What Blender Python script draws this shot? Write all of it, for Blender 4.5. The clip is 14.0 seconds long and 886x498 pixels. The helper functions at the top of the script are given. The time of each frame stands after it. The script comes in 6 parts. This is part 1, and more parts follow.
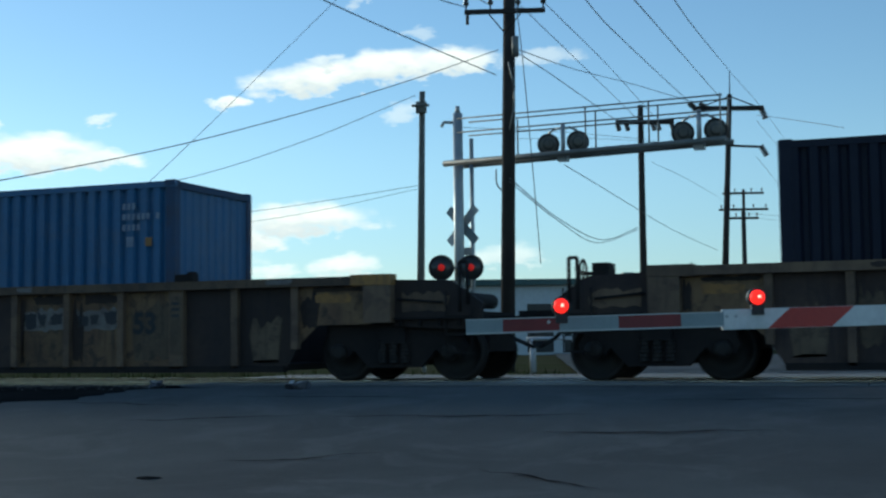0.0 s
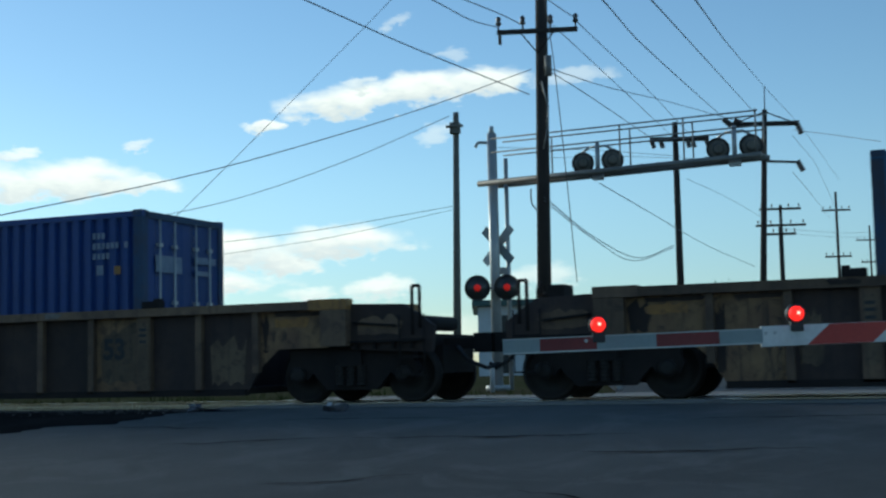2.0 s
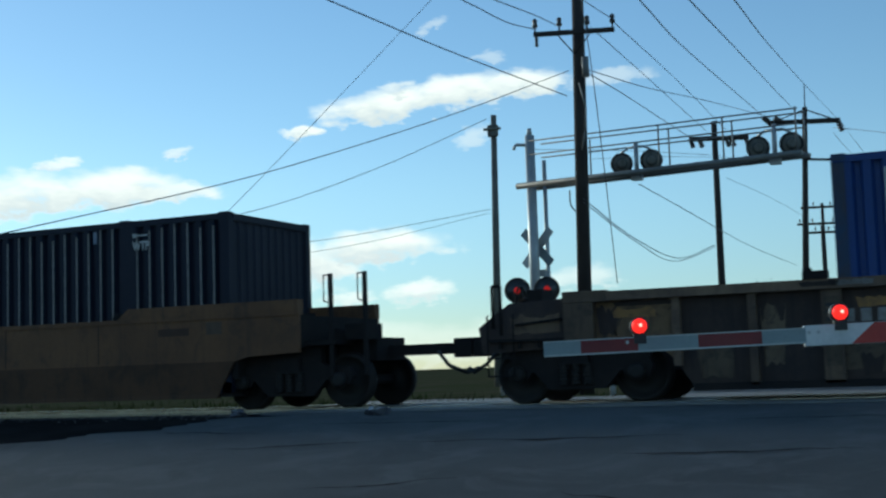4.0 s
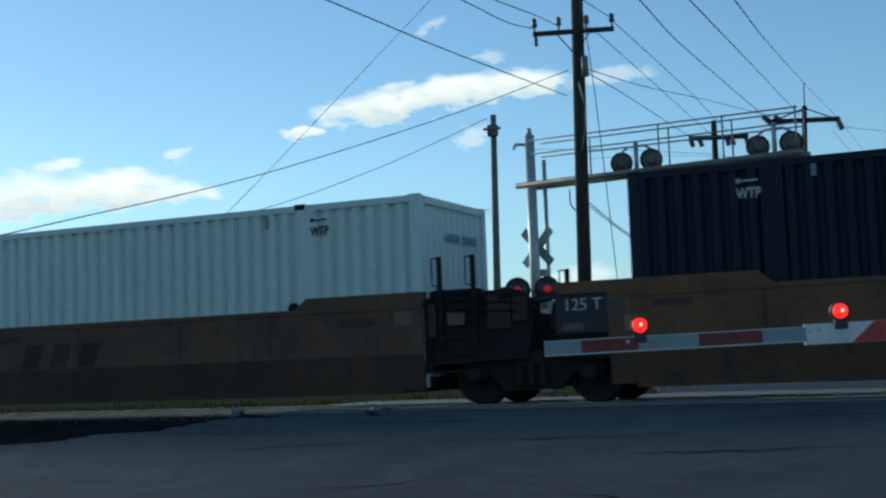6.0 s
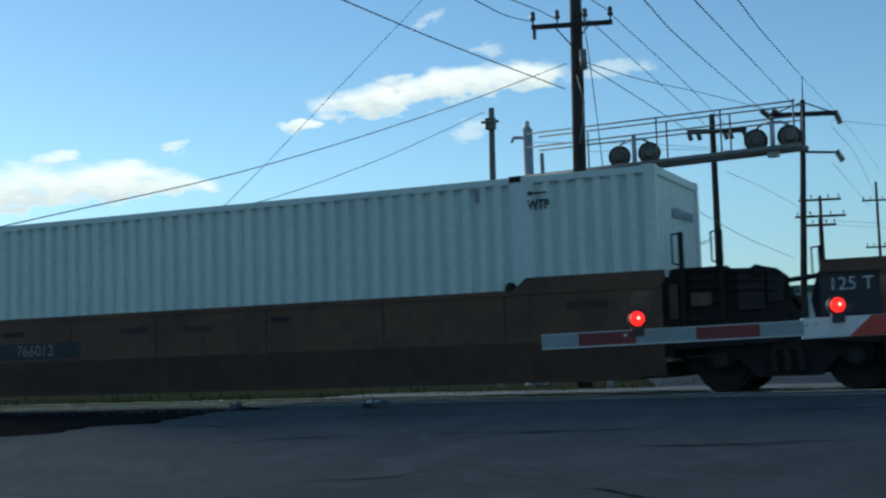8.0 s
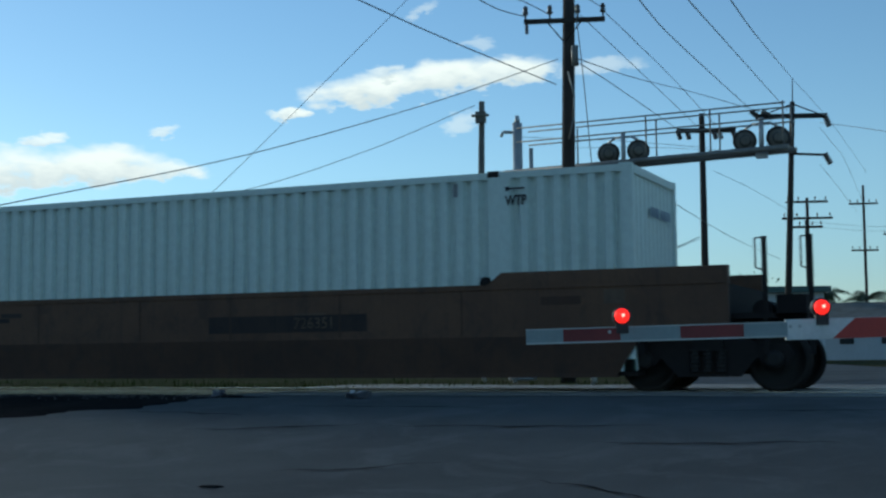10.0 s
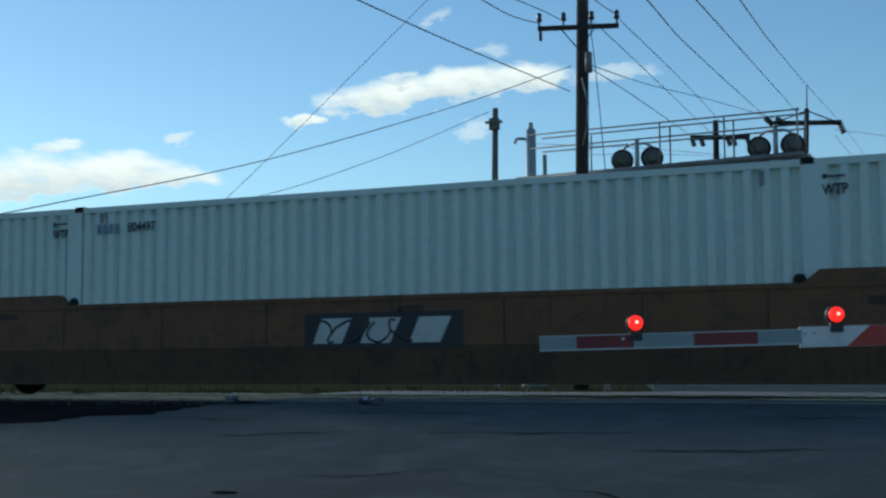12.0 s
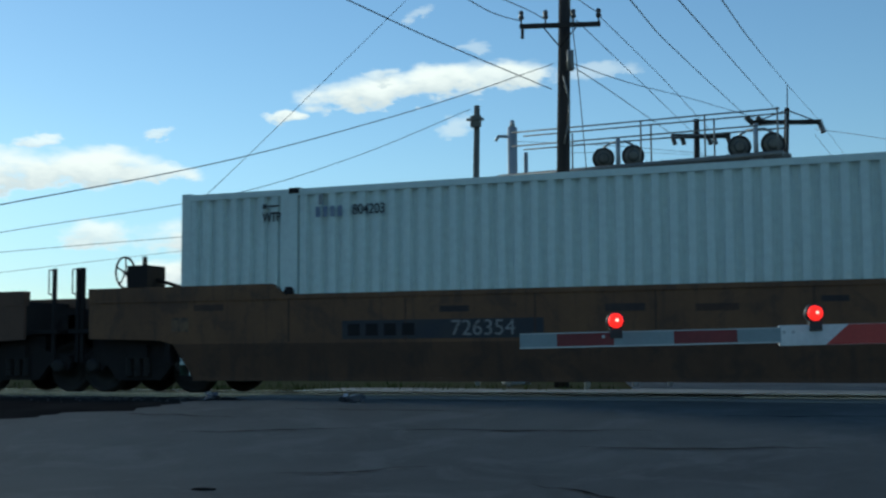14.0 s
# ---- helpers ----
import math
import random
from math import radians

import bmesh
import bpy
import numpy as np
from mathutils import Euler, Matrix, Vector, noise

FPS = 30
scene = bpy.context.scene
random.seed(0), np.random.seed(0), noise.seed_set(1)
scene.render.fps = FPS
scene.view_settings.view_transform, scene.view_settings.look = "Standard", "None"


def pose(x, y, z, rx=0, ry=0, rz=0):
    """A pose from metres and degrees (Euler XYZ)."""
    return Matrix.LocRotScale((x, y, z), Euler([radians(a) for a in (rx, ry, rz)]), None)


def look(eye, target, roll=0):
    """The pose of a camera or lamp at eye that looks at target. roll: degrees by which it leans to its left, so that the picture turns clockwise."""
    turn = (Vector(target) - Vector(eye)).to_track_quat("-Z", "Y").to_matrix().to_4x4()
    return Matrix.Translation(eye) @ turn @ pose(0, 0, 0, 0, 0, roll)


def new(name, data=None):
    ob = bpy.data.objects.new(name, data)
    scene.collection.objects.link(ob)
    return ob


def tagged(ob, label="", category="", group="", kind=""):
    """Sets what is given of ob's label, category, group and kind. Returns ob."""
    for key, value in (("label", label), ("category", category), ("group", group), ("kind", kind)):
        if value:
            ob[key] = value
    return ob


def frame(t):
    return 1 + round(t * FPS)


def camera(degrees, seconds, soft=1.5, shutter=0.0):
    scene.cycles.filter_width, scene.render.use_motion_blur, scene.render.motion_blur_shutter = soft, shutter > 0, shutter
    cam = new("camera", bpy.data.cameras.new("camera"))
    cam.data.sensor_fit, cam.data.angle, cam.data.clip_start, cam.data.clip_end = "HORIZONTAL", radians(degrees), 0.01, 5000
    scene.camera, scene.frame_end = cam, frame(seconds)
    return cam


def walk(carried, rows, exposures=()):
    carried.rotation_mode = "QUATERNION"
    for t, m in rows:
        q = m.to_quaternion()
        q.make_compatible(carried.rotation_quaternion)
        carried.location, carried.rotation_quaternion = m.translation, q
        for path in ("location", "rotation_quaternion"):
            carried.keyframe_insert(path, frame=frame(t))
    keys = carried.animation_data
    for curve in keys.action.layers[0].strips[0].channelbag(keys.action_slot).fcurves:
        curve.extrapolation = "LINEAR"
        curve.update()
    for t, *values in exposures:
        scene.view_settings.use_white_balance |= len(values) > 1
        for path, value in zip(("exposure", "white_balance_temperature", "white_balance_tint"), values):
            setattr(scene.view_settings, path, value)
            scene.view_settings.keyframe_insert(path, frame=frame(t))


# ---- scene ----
# ---------------------------------------------------------------- camera
# z = 0 is the top of the rails; x runs with the train, y away from the camera
cam = camera(37.62, 14.0, 2.4, 0.08)
EYE_Z = 0.55
# seconds, yaw, pitch, roll of the hand-held camera
CAM_ROWS = [
    (0.0, 20.90, 4.14, 0.67),
    (0.5, 22.01, 4.85, 0.88),
    (1.0, 22.46, 5.37, 0.44),
    (1.5, 22.45, 5.08, 0.67),
    (2.0, 22.53, 5.07, 1.34),
    (2.5, 23.65, 5.17, 1.62),
    (3.0, 24.01, 5.05, 1.74),
    (3.2, 24.21, 5.24, 1.80),
    (5.5, 24.35, 5.26, 2.06),
    (6.0, 24.35, 5.26, 2.12),
    (6.5, 24.10, 5.16, 2.25),
    (7.0, 23.87, 4.99, 2.27),
    (7.5, 23.89, 4.93, 2.34),
    (8.0, 24.24, 4.95, 1.99),
    (8.2, 24.46, 4.97, 1.92),
    (10.3, 23.59, 4.58, 0.40),
    (10.5, 23.80, 4.66, 0.37),
    (11.0, 23.95, 4.80, 0.46),
    (11.5, 24.15, 4.87, 0.63),
    (12.0, 24.12, 4.90, 0.45),
    (12.5, 24.02, 4.76, 0.46),
    (13.0, 23.68, 4.52, 0.62),
    (13.5, 23.44, 4.67, 0.47),
    (14.0, 23.26, 4.77, 0.25),
]
EXPOSURES = [(0.0, 0.46, 5900, -1), (1.0, 0.45, 5900, -1), (2.0, 0.38, 5900, -1), (3.0, 0.38, 5850, -2), (5.5, 0.36, 5800, -2), (8.0, 0.36, 5750, -2), (10.5, 0.28, 5750, -2), (14.0, 0.28, 5750, -2)]
walk(cam, [(t, pose(0, 0, EYE_Z, 90 + pitch, roll, yaw)) for t, yaw, pitch, roll in CAM_ROWS], EXPOSURES)

# ---------------------------------------------------------------- sky and sun
SUN_AZ, SUN_EL = -68.0, 15.0          # degrees from +y towards +x, and above the horizon


def math_node(nt, op, a, b=None, c=None, clamp=False):
    n = nt.nodes.new("ShaderNodeMath")
    n.operation, n.use_clamp = op, clamp
    for i, v in enumerate((a, b, c)):
        if v is None:
            continue
        if isinstance(v, (int, float)):
            n.inputs[i].default_value = v
        else:
            nt.links.new(v, n.inputs[i])
    return n.outputs[0]


def mix_color(nt, fac, a, b, blend="MIX"):
    n = nt.nodes.new("ShaderNodeMix")
    n.data_type, n.blend_type = "RGBA", blend
    for sock, v in ((n.inputs[0], fac), (n.inputs[6], a), (n.inputs[7], b)):
        if isinstance(v, (int, float)):
            sock.default_value = v
        elif isinstance(v, tuple):
            sock.default_value = (*v[:3], 1)
        else:
            nt.links.new(v, sock)
    return n.outputs[2]


def noise_node(nt, vector, scale, detail=4.0, rough=0.55, distort=0.0):
    n = nt.nodes.new("ShaderNodeTexNoise")
    n.inputs["Scale"].default_value = scale
    n.inputs["Detail"].default_value = detail
    n.inputs["Roughness"].default_value = rough
    n.inputs["Distortion"].default_value = distort
    if vector is not None:
        nt.links.new(vector, n.inputs["Vector"])
    return n.outputs["Fac"]


def ramp(nt, fac, lo, hi, a=0.0, b=1.0):
    n = nt.nodes.new("ShaderNodeMapRange")
    n.interpolation_type = "SMOOTHSTEP"
    nt.links.new(fac, n.inputs[0])
    for i, v in enumerate((lo, hi, a, b)):
        n.inputs[i + 1].default_value = v
    return n.outputs[0]


# clouds: azimuth and elevation (degrees), half width, half height, tilt (rise per degree), density
CLOUDS = [
    (-26.7, 11.5, 3.0, 1.0, 0.14, 1.00),
    (-23.4, 11.95, 3.0, 1.00, 0.15, 1.00),
    (-20.2, 12.25, 2.4, 0.80, 0.08, 0.95),
    (-16.4, 12.35, 1.9, 0.50, 0.08, 0.40),
    (-42.2, 7.6, 3.6, 1.25, 0.12, 1.00),
    (-38.3, 8.0, 3.4, 1.10, 0.02, 1.00),
    (-35.6, 7.95, 1.9, 0.60, 0.02, 0.85),
    (-40.6, 9.1, 1.0, 0.45, 0.05, 0.80),
    (-33.0, 5.1, 4.2, 1.15, 0.02, 1.00),
    (-27.0, 5.3, 3.6, 1.0, 0.02, 1.00),
    (-33.6, 3.6, 4.8, 0.80, 0.01, 1.0),
    (-38.2, 5.2, 1.8, 0.85, 0.02, 0.85),
    (-30.6, 4.7, 3.2, 1.15, 0.01, 1.00),
    (-25.2, 3.3, 1.6, 0.75, 0.06, 0.90),
    (-28.2, 3.1, 1.5, 0.50, 0.04, 0.80),
    (-18.2, 3.7, 1.9, 0.70, 0.05, 0.55),
    (-30.5, 10.5, 0.9, 0.36, 0.02, 0.95),
    (-35.8, 9.65, 0.95, 0.34, 0.04, 0.65),
    (-24.4, 15.0, 0.9, 0.50, 0.20, 0.40),
    (-26.0, 12.35, 0.8, 0.40, 0.10, 0.70),
    (-21.9, 13.5, 0.9, 0.40, 0.10, 0.35),
    (-22.7, 10.0, 0.9, 0.60, 0.35, 0.45),
    (-26.0, 1.0, 24.0, 1.2, 0.00, 0.35),
]


def build_world():
    w = bpy.data.worlds.new("sky")
    scene.world = w
    w.use_nodes = True
    nt = w.node_tree
    nt.nodes.clear()
    out = nt.nodes.new("ShaderNodeOutputWorld")
    bg = nt.nodes.new("ShaderNodeBackground")
    bg.inputs["Strength"].default_value = 0.105
    sky = nt.nodes.new("ShaderNodeTexSky")
    sky.sky_type = "NISHITA"
    sky.sun_disc = False
    sky.sun_elevation, sky.sun_rotation = radians(SUN_EL), radians(SUN_AZ)
    sky.altitude, sky.air_density, sky.dust_density, sky.ozone_density = 20, 1.0, 0.12, 2.8
    tc = nt.nodes.new("ShaderNodeTexCoord")
    sep = nt.nodes.new("ShaderNodeSeparateXYZ")
    nt.links.new(tc.outputs["Generated"], sep.inputs[0])
    az = math_node(nt, "MULTIPLY", math_node(nt, "ARCTAN2", sep.outputs[0], sep.outputs[1]), 180 / math.pi)
    el = math_node(nt, "MULTIPLY", math_node(nt, "ARCSINE", sep.outputs[2]), 180 / math.pi)
    comb = nt.nodes.new("ShaderNodeCombineXYZ")
    nt.links.new(az, comb.inputs[0])
    nt.links.new(math_node(nt, "MULTIPLY", el, 2.2), comb.inputs[1])
    big = noise_node(nt, comb.outputs[0], 0.38, 3.0, 0.5)
    fine = noise_node(nt, comb.outputs[0], 0.9, 6.0, 0.58)
    wob = math_node(nt, "ADD", math_node(nt, "MULTIPLY", math_node(nt, "SUBTRACT", big, 0.5), 1.9), math_node(nt, "MULTIPLY", math_node(nt, "SUBTRACT", fine, 0.5), 1.2))
    # wander of the outlines, in degrees
    shift = nt.nodes.new("ShaderNodeVectorMath")
    shift.operation = "ADD"
    shift.inputs[1].default_value = (37.0, 11.0, 5.0)
    nt.links.new(comb.outputs[0], shift.inputs[0])
    wander = noise_node(nt, shift.outputs[0], 0.33, 5.0, 0.6)
    az_w = math_node(nt, "ADD", az, math_node(nt, "MULTIPLY", math_node(nt, "SUBTRACT", wander, 0.5), 3.2))
    el_w = math_node(nt, "ADD", el, math_node(nt, "MULTIPLY", math_node(nt, "SUBTRACT", fine, 0.5), 1.3))
    mask, shade = None, None
    for a0, e0, ha, he, tilt, dens in CLOUDS:
        da = math_node(nt, "SUBTRACT", az_w, a0)
        de = math_node(nt, "SUBTRACT", math_node(nt, "SUBTRACT", el_w, e0), math_node(nt, "MULTIPLY", da, tilt))
        u = math_node(nt, "DIVIDE", da, ha)
        v = math_node(nt, "DIVIDE", de, he)
        # flat below, billowing above
        low = math_node(nt, "MULTIPLY", math_node(nt, "MINIMUM", v, 0.0), 0.55)
        vv = math_node(nt, "ADD", v, low)
        d = math_node(nt, "ADD", math_node(nt, "MULTIPLY", u, u), math_node(nt, "MULTIPLY", vv, vv))
        m = math_node(nt, "ADD", math_node(nt, "SUBTRACT", 1.0, d), wob)
        m = math_node(nt, "MULTIPLY", ramp(nt, m, -0.15, 0.85), dens)
        near = ramp(nt, d, 2.6, 1.2)
        m = math_node(nt, "MULTIPLY", m, near)
        s = math_node(nt, "MULTIPLY", m, ramp(nt, math_node(nt, "ADD", v, math_node(nt, "MULTIPLY", math_node(nt, "SUBTRACT", big, 0.5), 1.2)), 0.55, -0.75))
        mask = m if mask is None else math_node(nt, "MAXIMUM", mask, m)
        shade = s if shade is None else math_node(nt, "MAXIMUM", shade, s)
    cloud = mix_color(nt, math_node(nt, "MULTIPLY", shade, 0.85), (8.1, 7.8, 7.1), (4.5, 4.8, 4.9))
    # cool haze low over the horizon
    haze = mix_color(nt, ramp(nt, el, 1.0, 9.0), (0.72, 0.80, 0.93), (1.0, 1.0, 1.0))
    air = mix_color(nt, 1.0, sky.outputs[0], haze, "MULTIPLY")
    nt.links.new(mix_color(nt, mask, air, cloud), bg.inputs["Color"])
    nt.links.new(bg.outputs[0], out.inputs[0])


build_world()
sun = new("sun", bpy.data.lights.new("sun", "SUN"))
sun.data.energy, sun.data.angle, sun.data.color = 1.5, radians(6), (1.0, 0.9, 0.74)     # veiled by cloud
sa, se = radians(SUN_AZ), radians(SUN_EL)
sun.matrix_world = look((40 * math.sin(sa), 40 * math.cos(sa), 40 * math.tan(se)), (0, 0, 0))


# ---------------------------------------------------------------- materials
def surface(name, base, other=None, rough=0.7, metal=0.0, coarse=0.6, fine=14.0, bump=0.15, amount=0.6, streak=0.0, per_piece=0.0, spec=0.5, dirt=None, dirt_amount=0.0):
    """A worn surface: base and other mixed by coarse noise, fine grain on top, vertical streaks, dirt in blotches."""
    m = bpy.data.materials.new(name)
    m.use_nodes = True
    nt = m.node_tree
    b = nt.nodes["Principled BSDF"]
    other = other or tuple(c * 0.6 for c in base)
    tc = nt.nodes.new("ShaderNodeTexCoord")
    vec = tc.outputs["Object"]
    n1 = noise_node(nt, vec, coarse, 5.0, 0.6)
    n2 = noise_node(nt, vec, fine, 3.0, 0.6)
    col = mix_color(nt, math_node(nt, "MULTIPLY", ramp(nt, n1, 0.35, 0.7), amount), base, other)
    col = mix_color(nt, 0.35, col, mix_color(nt, n2, (0.25, 0.25, 0.25), (1.0, 1.0, 1.0)), "MULTIPLY")
    if streak:
        mp = nt.nodes.new("ShaderNodeMapping")
        mp.inputs["Scale"].default_value = (6.0, 6.0, 0.45)
        nt.links.new(vec, mp.inputs["Vector"])
        n3 = noise_node(nt, mp.outputs[0], 1.6, 5.0, 0.65)
        col = mix_color(nt, math_node(nt, "MULTIPLY", ramp(nt, n3, 0.5, 0.72), streak), col, dirt or tuple(c * 0.3 for c in base))
    if dirt and dirt_amount:
        n4 = noise_node(nt, vec, coarse * 2.7, 6.0, 0.7, 0.6)
        col = mix_color(nt, math_node(nt, "MULTIPLY", ramp(nt, n4, 0.48, 0.66), dirt_amount), col, dirt)
    if per_piece:
        info = nt.nodes.new("ShaderNodeObjectInfo")
        k = math_node(nt, "ADD", 1.0 - per_piece, math_node(nt, "MULTIPLY", info.outputs["Random"], per_piece * 1.4))
        cb = nt.nodes.new("ShaderNodeCombineXYZ")
        for i in range(3):
            nt.links.new(k, cb.inputs[i])
        col = mix_color(nt, 1.0, col, cb.outputs[0], "MULTIPLY")
    nt.links.new(col, b.inputs["Base Color"])
    b.inputs["Metallic"].default_value = metal
    b.inputs["Specular IOR Level"].default_value = spec
    nt.links.new(math_node(nt, "ADD", rough - 0.12, math_node(nt, "MULTIPLY", n1, 0.24), clamp=True), b.inputs["Roughness"])
    if bump:
        bp = nt.nodes.new("ShaderNodeBump")
        bp.inputs["Strength"].default_value = bump
        bp.inputs["Distance"].default_value = 0.02
        nt.links.new(n2, bp.inputs["Height"])
        nt.links.new(bp.outputs[0], b.inputs["Normal"])
    return m


def glow(name, color, strength):
    m = bpy.data.materials.new(name)
    m.use_nodes = True
    b = m.node_tree.nodes["Principled BSDF"]
    b.inputs["Base Color"].default_value = (*color, 1)
    b.inputs["Roughness"].default_value = 0.5
    b.inputs["Specular IOR Level"].default_value = 0.2
    b.inputs["Emission Color"].default_value = (*color, 1)
    b.inputs["Emission Strength"].default_value = strength
    return m


M_ASPHALT = surface("asphalt", (0.25, 0.258, 0.256), (0.18, 0.186, 0.187), 0.88, coarse=0.35, fine=42, bump=0.5, amount=0.9, spec=0.15, dirt=(0.29, 0.295, 0.29), dirt_amount=0.5)
M_GRAVEL = surface("oily_gravel", (0.022, 0.02, 0.019), (0.042, 0.038, 0.035), 0.95, coarse=0.9, fine=19, bump=0.9, spec=0.0)
M_CONCRETE = surface("concrete", (0.26, 0.25, 0.23), (0.17, 0.165, 0.15), 0.85, coarse=0.7, fine=22, bump=0.25, dirt=(0.12, 0.11, 0.1), dirt_amount=0.4)
M_GROUND = surface("grassy_dirt", (0.07, 0.075, 0.035), (0.1, 0.085, 0.055), 0.95, coarse=0.22, fine=9, bump=0.3, amount=1.0, spec=0.0, dirt=(0.045, 0.06, 0.025), dirt_amount=0.6)
M_BALLAST = surface("ballast", (0.075, 0.066, 0.058), (0.035, 0.03, 0.028), 0.95, coarse=1.4, fine=17, bump=1.0, amount=0.9, spec=0.0)
M_STONE = surface("ballast_stone", (0.09, 0.082, 0.075), (0.04, 0.036, 0.034), 0.92, coarse=3, fine=30, bump=0.4, spec=0.2)
M_RAIL = surface("rail_steel", (0.6, 0.58, 0.55), (0.45, 0.4, 0.36), 0.22, 1.0, coarse=2, fine=40, bump=0.05)
M_TIE = surface("tie_wood", (0.085, 0.065, 0.05), (0.045, 0.036, 0.03), 0.92, coarse=2, fine=25, bump=0.5, per_piece=0.4)
M_YELLOW = surface("weathered_yellow", (0.27, 0.163, 0.08), (0.16, 0.09, 0.055), 0.78, coarse=1.5, fine=16, amount=0.85, streak=0.8, per_piece=0.4, dirt=(0.04, 0.029, 0.026), dirt_amount=0.8)
M_YELLOW_RIB = surface("weathered_yellow_rib", (0.21, 0.135, 0.08), (0.11, 0.07, 0.05), 0.75, coarse=1.2, fine=18, amount=0.9, streak=0.5, per_piece=0.35, dirt=(0.055, 0.036, 0.03), dirt_amount=0.6)
M_DARK_PANEL = surface("dark_stain_shade_panel", (0.04, 0.026, 0.024), (0.075, 0.048, 0.036), 0.8, coarse=1.1, fine=16, amount=0.9, streak=0.6, per_piece=0.45, dirt=(0.022, 0.016, 0.016), dirt_amount=0.5)
M_TAN = surface("pale_worn_primer", (0.175, 0.122, 0.075), (0.105, 0.072, 0.048), 0.8, coarse=2.5, fine=20, amount=0.9, streak=0.6, per_piece=0.3, dirt=(0.05, 0.035, 0.028), dirt_amount=0.75)
M_SCUFF = surface("scuffed_grey_paint", (0.22, 0.2, 0.185), (0.13, 0.11, 0.1), 0.8, coarse=3, fine=24, dirt=(0.07, 0.055, 0.05), dirt_amount=0.7)
M_BRIGHT_YELLOW = surface("safety_yellow", (0.4, 0.2, 0.05), (0.27, 0.14, 0.05), 0.6, coarse=2, fine=20, amount=0.8, streak=0.6, dirt=(0.1, 0.06, 0.035), dirt_amount=0.6)
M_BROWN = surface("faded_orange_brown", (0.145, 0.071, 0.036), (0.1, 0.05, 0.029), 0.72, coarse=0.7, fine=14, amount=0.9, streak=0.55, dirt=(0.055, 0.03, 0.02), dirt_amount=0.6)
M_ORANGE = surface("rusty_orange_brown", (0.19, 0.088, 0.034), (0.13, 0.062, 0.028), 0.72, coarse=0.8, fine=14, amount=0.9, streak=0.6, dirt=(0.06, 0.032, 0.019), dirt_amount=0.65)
# the _LOW coats are darker copies: shade of the inward-sloping lower walls painted in
M_ORANGE_LOW = surface("grimy_shaded_rusty_brown", (0.115, 0.054, 0.024), (0.075, 0.038, 0.02), 0.78, coarse=0.8, fine=14, amount=0.8, streak=0.5, dirt=(0.04, 0.024, 0.016), dirt_amount=0.55)
M_BROWN_LOW = surface("grimy_shaded_orange_brown", (0.085, 0.04, 0.021), (0.058, 0.03, 0.019), 0.78, coarse=0.8, fine=14, amount=0.8, streak=0.4, dirt=(0.035, 0.022, 0.016), dirt_amount=0.5)
M_GRIME = surface("sooty_steel", (0.024, 0.021, 0.021), (0.042, 0.034, 0.03), 0.85, 0.0, coarse=1.5, fine=20, bump=0.3, spec=0.15)
M_HOOD = surface("lamp_hood_black", (0.045, 0.043, 0.042), (0.075, 0.07, 0.065), 0.35, coarse=5, fine=24)
M_BLACK = surface("black_paint", (0.02, 0.02, 0.022), (0.035, 0.035, 0.036), 0.55, coarse=2, fine=24)
M_WHEEL = surface("wheel_steel", (0.02, 0.017, 0.015), (0.04, 0.03, 0.025), 0.7, 0.3, coarse=3, fine=25)
M_BLUE = surface("blue_container", (0.035, 0.135, 0.29), (0.03, 0.105, 0.22), 0.5, coarse=0.5, fine=12, bump=0.08, amount=0.7, streak=0.35, dirt=(0.09, 0.12, 0.17), dirt_amount=0.3)
M_BLUE_DEEP = surface("deep_blue_container", (0.01, 0.05, 0.235), (0.013, 0.045, 0.17), 0.5, coarse=0.3, fine=12, bump=0.08, amount=0.6, streak=0.25, dirt=(0.03, 0.05, 0.12), dirt_amount=0.15)
M_BLUE_OLD = surface("aged_blue_frame", (0.022, 0.065, 0.15), (0.05, 0.05, 0.07), 0.65, coarse=1.2, fine=14, amount=0.8, dirt=(0.07, 0.04, 0.03), dirt_amount=0.35)
M_NAVY = surface("navy_container", (0.007, 0.01, 0.028), (0.005, 0.008, 0.02), 0.55, spec=0.3, coarse=0.4, fine=12, bump=0.08, amount=0.7, streak=0.15, dirt=(0.03, 0.035, 0.05), dirt_amount=0.12)
M_WHITE = surface("white_container", (0.74, 0.82, 0.75), (0.66, 0.73, 0.68), 0.5, coarse=0.25, fine=10, bump=0.03, amount=0.6, streak=0.08, dirt=(0.36, 0.38, 0.36), dirt_amount=0.12)
M_SPRAY_GLINT = surface("thin_spray_paint_and_glint", (0.33, 0.31, 0.29), (0.2, 0.18, 0.16), 0.8, coarse=6, fine=25, bump=0.0, dirt=(0.12, 0.09, 0.07), dirt_amount=0.5)
M_ROOF = surface("container_roof", (0.3, 0.31, 0.31), (0.2, 0.2, 0.2), 0.6, coarse=0.6, fine=10)
M_LETTER_DARK = surface("dark_lettering", (0.02, 0.022, 0.028), None, 0.6, coarse=4, fine=30, bump=0.0)
M_LETTER_WHITE = surface("white_lettering", (0.6, 0.6, 0.58), (0.42, 0.42, 0.4), 0.65, coarse=3, fine=25, bump=0.0)
M_LETTER_FADED = surface("faded_lettering", (0.27, 0.31, 0.38), (0.12, 0.17, 0.27), 0.65, coarse=5, fine=25, bump=0.0)
M_DECAL = surface("dark_decal", (0.03, 0.03, 0.038), (0.06, 0.05, 0.045), 0.7, coarse=3, fine=25, bump=0.0)
M_PAINT_WHITE = surface("white_paint", (0.74, 0.74, 0.72), (0.6, 0.6, 0.58), 0.55, coarse=3, fine=20, bump=0.05, streak=0.2, dirt=(0.35, 0.34, 0.32), dirt_amount=0.2)
